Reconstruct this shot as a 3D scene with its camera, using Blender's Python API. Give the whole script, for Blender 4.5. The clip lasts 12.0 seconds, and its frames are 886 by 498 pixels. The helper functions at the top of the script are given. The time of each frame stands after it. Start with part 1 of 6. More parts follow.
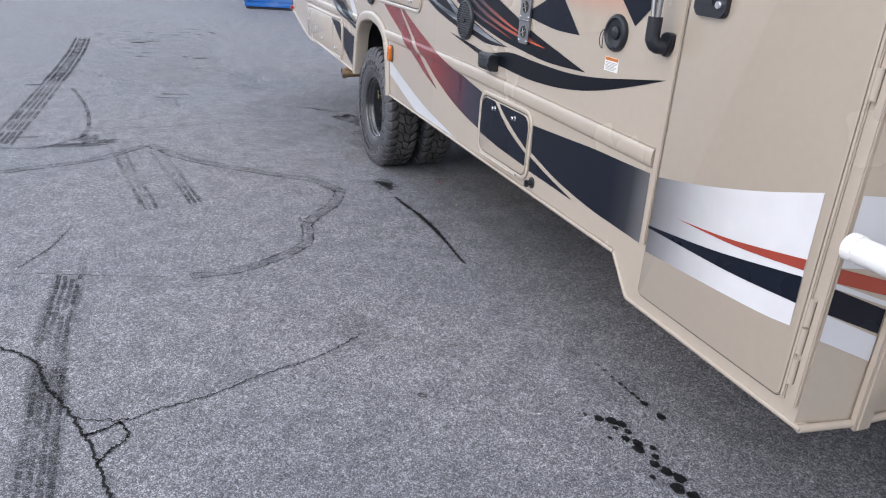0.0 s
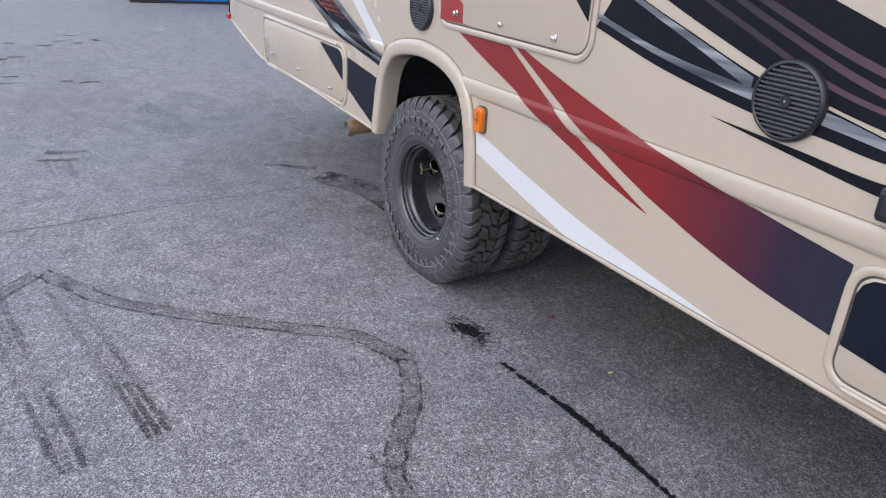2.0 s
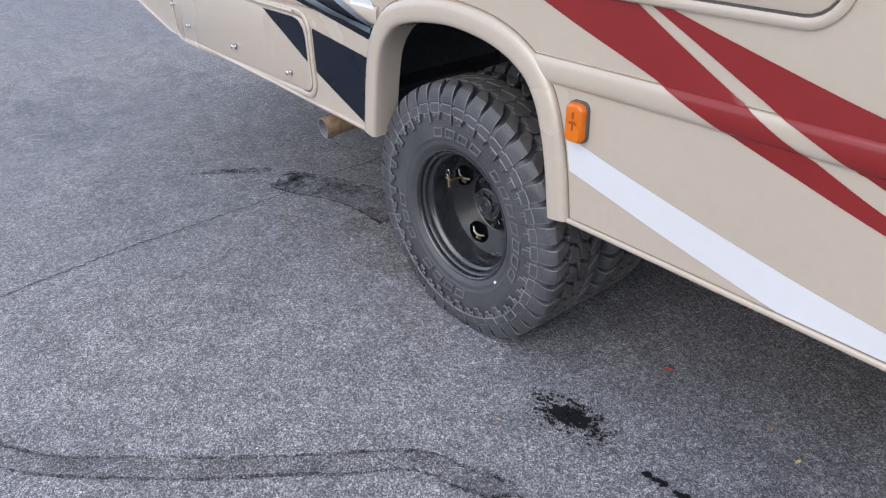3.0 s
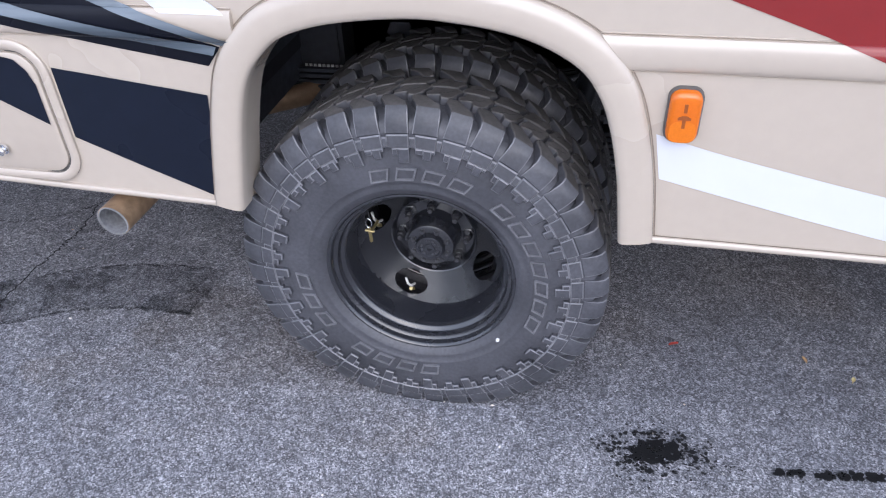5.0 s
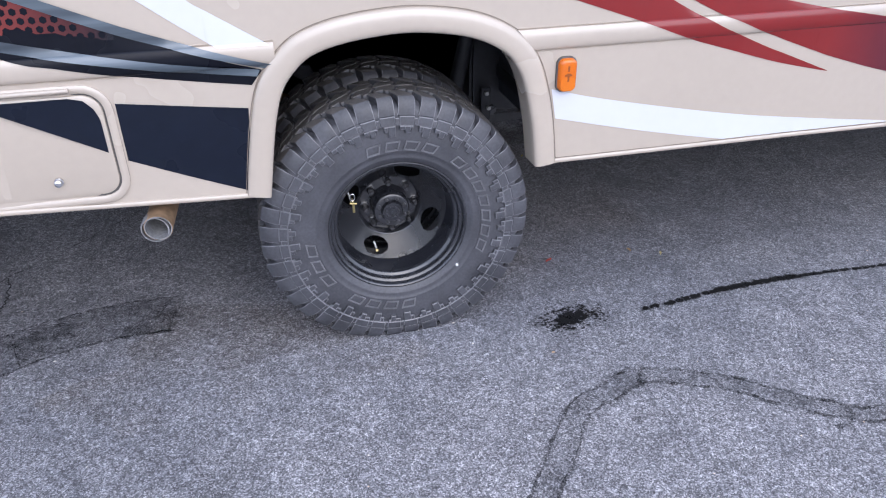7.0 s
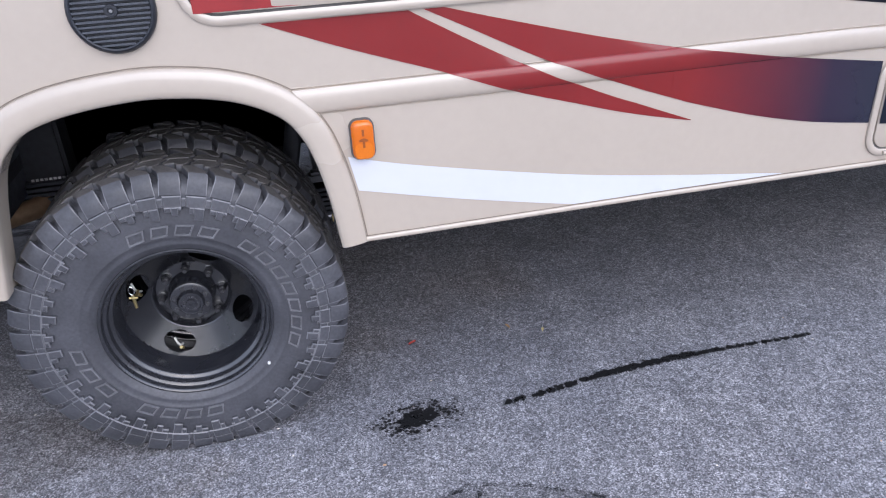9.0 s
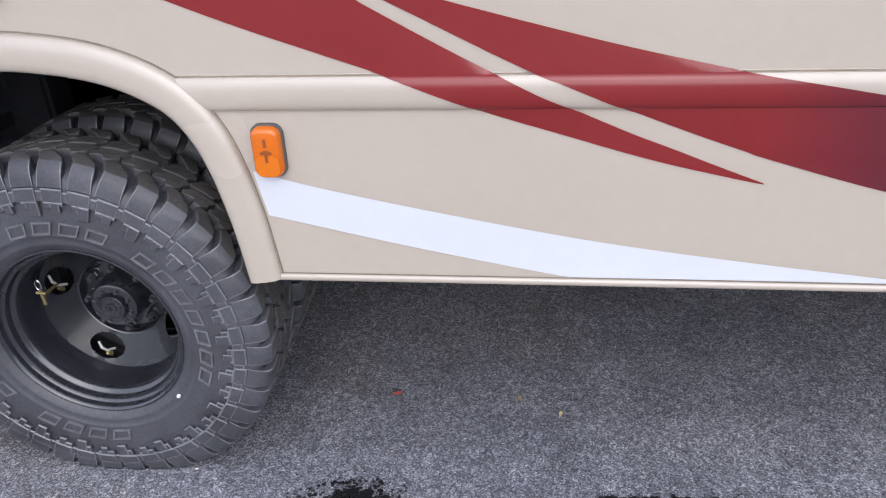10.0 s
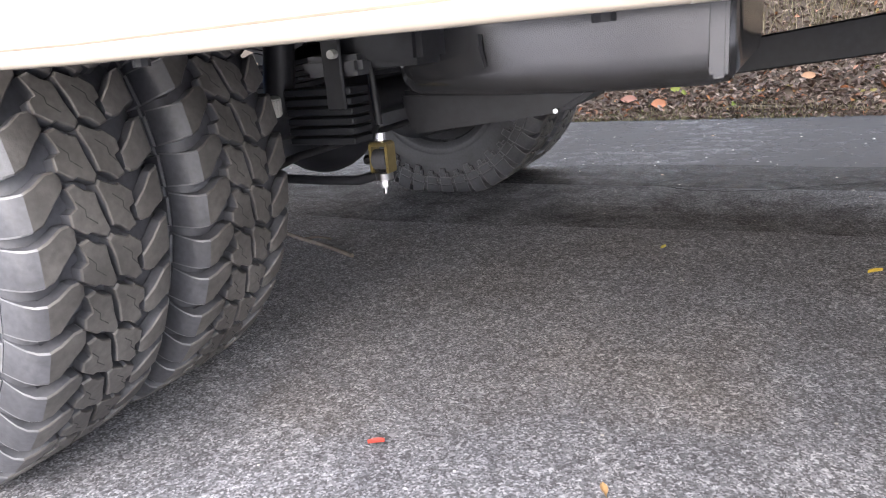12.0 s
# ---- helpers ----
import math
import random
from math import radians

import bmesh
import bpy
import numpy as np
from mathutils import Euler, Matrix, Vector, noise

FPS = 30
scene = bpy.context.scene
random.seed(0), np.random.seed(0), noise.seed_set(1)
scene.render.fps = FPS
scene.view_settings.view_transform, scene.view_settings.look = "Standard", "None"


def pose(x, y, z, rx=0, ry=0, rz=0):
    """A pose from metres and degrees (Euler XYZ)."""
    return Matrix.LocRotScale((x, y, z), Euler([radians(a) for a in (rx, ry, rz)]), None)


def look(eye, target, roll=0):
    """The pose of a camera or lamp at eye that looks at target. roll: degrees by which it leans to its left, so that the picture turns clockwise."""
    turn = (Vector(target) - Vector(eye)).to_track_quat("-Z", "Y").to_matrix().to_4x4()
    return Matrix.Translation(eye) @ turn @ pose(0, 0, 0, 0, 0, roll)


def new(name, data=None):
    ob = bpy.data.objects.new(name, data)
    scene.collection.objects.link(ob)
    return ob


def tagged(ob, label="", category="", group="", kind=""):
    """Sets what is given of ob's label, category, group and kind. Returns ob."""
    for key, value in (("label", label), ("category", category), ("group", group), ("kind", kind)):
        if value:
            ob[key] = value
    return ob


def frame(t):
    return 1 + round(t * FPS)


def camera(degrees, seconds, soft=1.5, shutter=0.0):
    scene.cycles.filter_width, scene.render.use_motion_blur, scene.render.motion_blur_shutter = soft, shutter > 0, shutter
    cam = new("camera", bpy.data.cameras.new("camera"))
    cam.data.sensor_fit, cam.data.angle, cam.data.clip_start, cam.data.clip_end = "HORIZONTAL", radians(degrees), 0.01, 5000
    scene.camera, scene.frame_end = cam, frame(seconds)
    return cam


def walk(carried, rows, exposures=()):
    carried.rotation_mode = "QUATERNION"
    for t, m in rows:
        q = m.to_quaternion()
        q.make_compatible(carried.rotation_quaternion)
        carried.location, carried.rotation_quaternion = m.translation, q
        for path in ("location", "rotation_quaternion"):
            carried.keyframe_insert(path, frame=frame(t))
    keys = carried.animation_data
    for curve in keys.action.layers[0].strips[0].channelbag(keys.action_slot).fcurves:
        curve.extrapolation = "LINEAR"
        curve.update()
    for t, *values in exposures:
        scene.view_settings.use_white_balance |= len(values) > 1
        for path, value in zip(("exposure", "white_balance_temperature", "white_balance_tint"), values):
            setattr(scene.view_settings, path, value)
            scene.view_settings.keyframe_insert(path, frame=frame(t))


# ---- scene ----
cam = camera(63.2, 12.0, soft=1.1)
PATH = [
    (0, (4.952, -1.409, 1.495), (3.253, -0.696, 0.718), 3.8),
    (0.5, (4.412, -1.461, 1.498), (2.725, -0.683, 0.757), 3.8),
    (1, (3.856, -1.49, 1.496), (2.202, -0.633, 0.767), 3.8),
    (1.5, (3.248, -1.472, 1.492), (1.638, -0.556, 0.736), 3.7),
    (2, (2.653, -1.455, 1.475), (1.101, -0.489, 0.663), 3.5),
    (2.5, (2.033, -1.29, 1.476), (0.571, -0.297, 0.54), 0.5),
    (3, (1.55, -1.229, 1.431), (0.19, -0.152, 0.436), -1.9),
    (3.5, (1.091, -1.084, 1.402), (-0.044, 0.156, 0.319), -3.2),
    (5.3, (0.245, -1.225, 1.398), (0.014, 0.38, 0.226), -1.8),
    (5.5, (0.186, -1.29, 1.411), (0.016, 0.339, 0.263), -1.8),
    (6, (-0.035, -1.46, 1.404), (-0.001, 0.213, 0.307), -2.2),
    (6.5, (-0.234, -1.71, 1.439), (0.025, -0.029, 0.385), -1.0),
    (6.7, (-0.322, -1.815, 1.452), (0.015, -0.138, 0.417), -0.3),
    (8.3, (-0.203, -1.927, 1.403), (0.338, -0.218, 0.515), -3.3),
    (8.5, (-0.054, -1.836, 1.413), (0.455, -0.129, 0.502), -2.6),
    (9, (0.31, -1.635, 1.383), (0.701, 0.103, 0.472), -3.2),
    (9.5, (0.671, -1.457, 1.382), (0.85, 0.32, 0.482), -1.5),
    (10, (0.929, -1.176, 1.296), (0.751, 0.574, 0.343), -2.1),
    (10.5, (1.12, -0.792, 1.139), (0.599, 0.89, 0.191), -5.6),
    (11, (1.179, -0.514, 0.903), (0.434, 1.141, 0.063), -6.1),
    (11.5, (1.144, -0.403, 0.673), (0.308, 1.273, -0.031), -5.1),
    (12, (1.155, -0.417, 0.575), (0.295, 1.291, -0.01), -4.8),
]
walk(cam, [(t, look(eye, target, roll)) for t, eye, target, roll in PATH],
     [(0, 0.37, 6350, 10), (3, 0.43, 6200, 10), (5.5, 0.80, 5800, 14), (8.5, 0.66, 5820, 14), (9.0, 0.66, 5850, 14), (9.5, 0.62, 5850, 14), (10.5, 0.50, 6350, 10), (11.0, 0.36, 6400, 10), (11.3, 0.5, 6500, 10), (11.7, 1.12, 6650, 10), (12, 2.38, 6850, 11)])

# ---- world and light: bright overcast day ----
SUN_ELEV, SUN_ROT = 36.0, 170.0
world = bpy.data.worlds.new("sky")
scene.world = world
world.use_nodes = True
wn, wl = world.node_tree.nodes, world.node_tree.links
sky = wn.new("ShaderNodeTexSky")
sky.sky_type, sky.sun_disc = "NISHITA", False
sky.sun_elevation, sky.sun_rotation = radians(SUN_ELEV), radians(SUN_ROT)
sky.dust_density, sky.air_density = 4.0, 1.0
veil = wn.new("ShaderNodeMix")
veil.data_type = "RGBA"
veil.inputs[0].default_value = 0.72
veil.inputs[7].default_value = (7.0, 7.45, 8.4, 1)
wl.new(sky.outputs[0], veil.inputs[6])
wl.new(veil.outputs[2], wn["Background"].inputs[0])
wn["Background"].inputs[1].default_value = 0.165
sun_data = bpy.data.lights.new("sun", "SUN")
sun_data.energy, sun_data.angle, sun_data.color = 0.9, radians(70), (1, 0.98, 0.96)
sun = new("sun", sun_data)
sun.matrix_world = look((2.5, -10, 7.5), (0, 0, 0))


# ---- materials ----
def ramp(nt, fac, stops):
    n = nt.nodes.new("ShaderNodeValToRGB")
    while len(n.color_ramp.elements) < len(stops):
        n.color_ramp.elements.new(0.5)
    for e, (p, c) in zip(n.color_ramp.elements, stops):
        e.position, e.color = p, (*c, 1) if len(c) == 3 else c
    nt.links.new(fac, n.inputs[0])
    return n.outputs[0]


def tex(nt, kind, scale, coord, **props):
    n = nt.nodes.new("ShaderNodeTex" + kind)
    n.inputs["Scale"].default_value = scale
    for k, v in props.items():
        n.inputs[k].default_value = v
    nt.links.new(coord, n.inputs["Vector"])
    return n


def mixc(nt, fac, a, b, blend="MIX"):
    n = nt.nodes.new("ShaderNodeMix")
    n.data_type, n.blend_type = "RGBA", blend
    for i, v in ((0, fac), (6, a), (7, b)):
        if hasattr(v, "links") or hasattr(v, "node"):
            nt.links.new(v, n.inputs[i])
        else:
            n.inputs[i].default_value = v if i == 0 else (*v, 1)
    return n.outputs[2]


def base_mat(name):
    m = bpy.data.materials.new(name)
    m.use_nodes = True
    nt = m.node_tree
    b = nt.nodes["Principled BSDF"]
    co = nt.nodes.new("ShaderNodeTexCoord").outputs["Object"]
    return m, nt, b, co


def bump(nt, b, height, strength, dist):
    n = nt.nodes.new("ShaderNodeBump")
    n.inputs["Strength"].default_value, n.inputs["Distance"].default_value = strength, dist
    nt.links.new(height, n.inputs["Height"])
    nt.links.new(n.outputs[0], b.inputs["Normal"])


def surface(name, colour, rough=0.5, metal=0.0, vary=0.12, grain=60.0, blotch=3.0, relief=0.1, coat=0.0, spec=0.5, coat_rough=0.12):
    """A painted, moulded or metal surface: grain and blotches at two scales, uneven gloss and fine relief."""
    m, nt, b, co = base_mat(name)
    fine = tex(nt, "Noise", grain, co, Detail=5.0)
    wide = tex(nt, "Noise", blotch, co, Detail=4.0)
    lo, hi = [c * (1 - vary) for c in colour], [min(1, c * (1 + vary)) for c in colour]
    c1 = ramp(nt, wide.outputs[0], [(0.3, lo), (0.7, hi)])
    c2 = ramp(nt, fine.outputs[0], [(0.3, [1 - vary] * 3), (0.7, [1] * 3)])
    nt.links.new(mixc(nt, 1.0, c1, c2, "MULTIPLY"), b.inputs["Base Color"])
    r = ramp(nt, wide.outputs[0], [(0.3, [rough * 0.85] * 3), (0.7, [min(1, rough * 1.2)] * 3)])
    nt.links.new(r, b.inputs["Roughness"])
    b.inputs["Metallic"].default_value = metal
    b.inputs["Specular IOR Level"].default_value = spec
    b.inputs["Coat Weight"].default_value = coat
    b.inputs["Coat Roughness"].default_value = coat_rough
    if relief:
        bump(nt, b, fine.outputs[0], relief, 0.002)
    return m


def gradient_paint(name, stops, x0, x1, axis=0, slant=0.0, rough=0.22, coat=0.1, spec=0.4):
    """Glossy paint whose colour fades from one place on the wall to another."""
    m, nt, b, co = base_mat(name)
    sep = nt.nodes.new("ShaderNodeSeparateXYZ")
    nt.links.new(co, sep.inputs[0])
    mad = nt.nodes.new("ShaderNodeMath")
    mad.operation = "MULTIPLY_ADD"
    nt.links.new(sep.outputs[2], mad.inputs[0])
    mad.inputs[1].default_value = slant
    nt.links.new(sep.outputs[axis], mad.inputs[2])
    mr = nt.nodes.new("ShaderNodeMapRange")
    mr.inputs[1].default_value, mr.inputs[2].default_value = x0, x1
    nt.links.new(mad.outputs[0], mr.inputs[0])
    dust = tex(nt, "Noise", 9.0, co, Detail=6.0)
    c = ramp(nt, mr.outputs[0], stops)
    d = ramp(nt, dust.outputs[0], [(0.35, [0.93] * 3), (0.65, [1] * 3)])
    nt.links.new(mixc(nt, 1.0, c, d, "MULTIPLY"), b.inputs["Base Color"])
    b.inputs["Roughness"].default_value = rough
    b.inputs["Specular IOR Level"].default_value = spec
    b.inputs["Coat Weight"].default_value = coat
    return m


def streaked(name, stops, scale, along, rough=0.3):
    """Airbrushed streaks that run along a slanted direction of the wall."""
    m, nt, b, co = base_mat(name)
    mp = nt.nodes.new("ShaderNodeMapping")
    mp.inputs["Rotation"].default_value = (0, along, 0)
    mp.inputs["Scale"].default_value = (0.6, 1, scale)
    nt.links.new(co, mp.inputs[0])
    n = tex(nt, "Noise", 1.6, mp.outputs[0], Detail=3.0)
    nt.links.new(ramp(nt, n.outputs[0], stops), b.inputs["Base Color"])
    b.inputs["Roughness"].default_value = rough
    b.inputs["Coat Weight"].default_value = 0.4
    return m


def asphalt():
    m, nt, b, co = base_mat("asphalt")
    stones = tex(nt, "Voronoi", 300.0, co)
    chips = tex(nt, "Voronoi", 155.0, co)
    mid = tex(nt, "Noise", 7.0, co, Detail=6.0)
    wide = tex(nt, "Noise", 0.55, co, Detail=5.0)
    sepc = nt.nodes.new("ShaderNodeSeparateColor")
    nt.links.new(stones.outputs["Color"], sepc.inputs[0])
    sepd = nt.nodes.new("ShaderNodeSeparateColor")
    nt.links.new(chips.outputs["Color"], sepd.inputs[0])
    c = ramp(nt, sepc.outputs[0], [(0.0, (0.068, 0.069, 0.078)), (0.4, (0.142, 0.145, 0.163)), (0.75, (0.270, 0.274, 0.302)), (1.0, (0.455, 0.457, 0.487))])
    chip = ramp(nt, sepd.outputs[1], [(0.0, [0.70] * 3), (0.55, [0.98] * 3), (1.0, [1.22] * 3)])
    c = mixc(nt, 1.0, c, chip, "MULTIPLY")
    lumps = tex(nt, "Voronoi", 62.0, co)
    sepl = nt.nodes.new("ShaderNodeSeparateColor")
    nt.links.new(lumps.outputs["Color"], sepl.inputs[0])
    c = mixc(nt, 1.0, c, ramp(nt, sepl.outputs[2], [(0.0, [0.82] * 3), (0.6, [1.0] * 3), (1.0, [1.22] * 3)]), "MULTIPLY")
    rough_ = tex(nt, "Noise", 45.0, co, Detail=2.0)
    c = mixc(nt, 1.0, c, ramp(nt, rough_.outputs[0], [(0.3, [0.95] * 3), (0.7, [1.05] * 3)]), "MULTIPLY")
    m1 = ramp(nt, mid.outputs[0], [(0.3, (0.8, 0.8, 0.81)), (0.7, (1.12, 1.11, 1.1))])
    m2 = ramp(nt, wide.outputs[0], [(0.3, (0.78, 0.79, 0.82)), (0.5, (1.0, 0.99, 0.98)), (0.72, (1.13, 1.1, 1.07))])
    c = mixc(nt, 1.0, c, m1, "MULTIPLY")
    c = mixc(nt, 1.0, c, m2, "MULTIPLY")
    nt.links.new(c, b.inputs["Base Color"])
    nt.links.new(ramp(nt, wide.outputs[0], [(0.35, [0.55] * 3), (0.65, [0.85] * 3)]), b.inputs["Roughness"])
    add = nt.nodes.new("ShaderNodeMath")
    add.operation = "ADD"
    nt.links.new(sepc.outputs[0], add.inputs[0])
    nt.links.new(sepd.outputs[1], add.inputs[1])
    bump(nt, b, add.outputs[0], 0.4, 0.003)
    return m


def mark(name, colour, lo, hi, grain=120.0, patch=6.0, rough=0.7, most=1.0, wave=None):
    """Rubber, oil or tar on the ground: worn through to the stones below where a two-scale noise falls away."""
    m, nt, b, co = base_mat(name)
    n1 = tex(nt, "Noise", grain, co, Detail=3.0)
    n2 = tex(nt, "Noise", patch, co, Detail=5.0)
    mul = nt.nodes.new("ShaderNodeMath")
    mul.operation = "ADD"
    nt.links.new(n1.outputs[0], mul.inputs[0])
    nt.links.new(n2.outputs[0], mul.inputs[1])
    a = ramp(nt, mul.outputs[0], [(min(lo, 0.999) , (0, 0, 0)), (min(hi, 1.0), (most, most, most))])
    half = nt.nodes.new("ShaderNodeMath")
    half.operation = "MULTIPLY"
    half.inputs[1].default_value = 0.5
    nt.links.new(mul.outputs[0], half.inputs[0])
    nt.links.new(half.outputs[0], a.node.inputs[0])
    nt.links.new(a, b.inputs["Alpha"])
    b.inputs["Base Color"].default_value = (*colour, 1)
    b.inputs["Roughness"].default_value = rough
    bump(nt, b, n1.outputs[0], 0.5, 0.003)
    return m


def faded(name, colour, pale):
    """Weathered coat with chalky pale patches that run sideways."""
    m, nt, b, co = base_mat(name)
    mp = nt.nodes.new("ShaderNodeMapping")
    mp.inputs["Scale"].default_value = (1.0, 0.8, 2.2)
    nt.links.new(co, mp.inputs[0])
    wide = tex(nt, "Noise", 1.5, mp.outputs[0], Detail=5.0)
    fine = tex(nt, "Noise", 30.0, co, Detail=4.0)
    patch = ramp(nt, wide.outputs[0], [(0.56, (0, 0, 0)), (0.74, (0.8, 0.8, 0.8))])
    c = mixc(nt, patch, colour, pale)
    c = mixc(nt, 1.0, c, ramp(nt, fine.outputs[0], [(0.3, [0.85] * 3), (0.7, [1.0] * 3)]), "MULTIPLY")
    nt.links.new(c, b.inputs["Base Color"])
    b.inputs["Roughness"].default_value = 0.45
    bump(nt, b, fine.outputs[0], 0.1, 0.002)
    return m


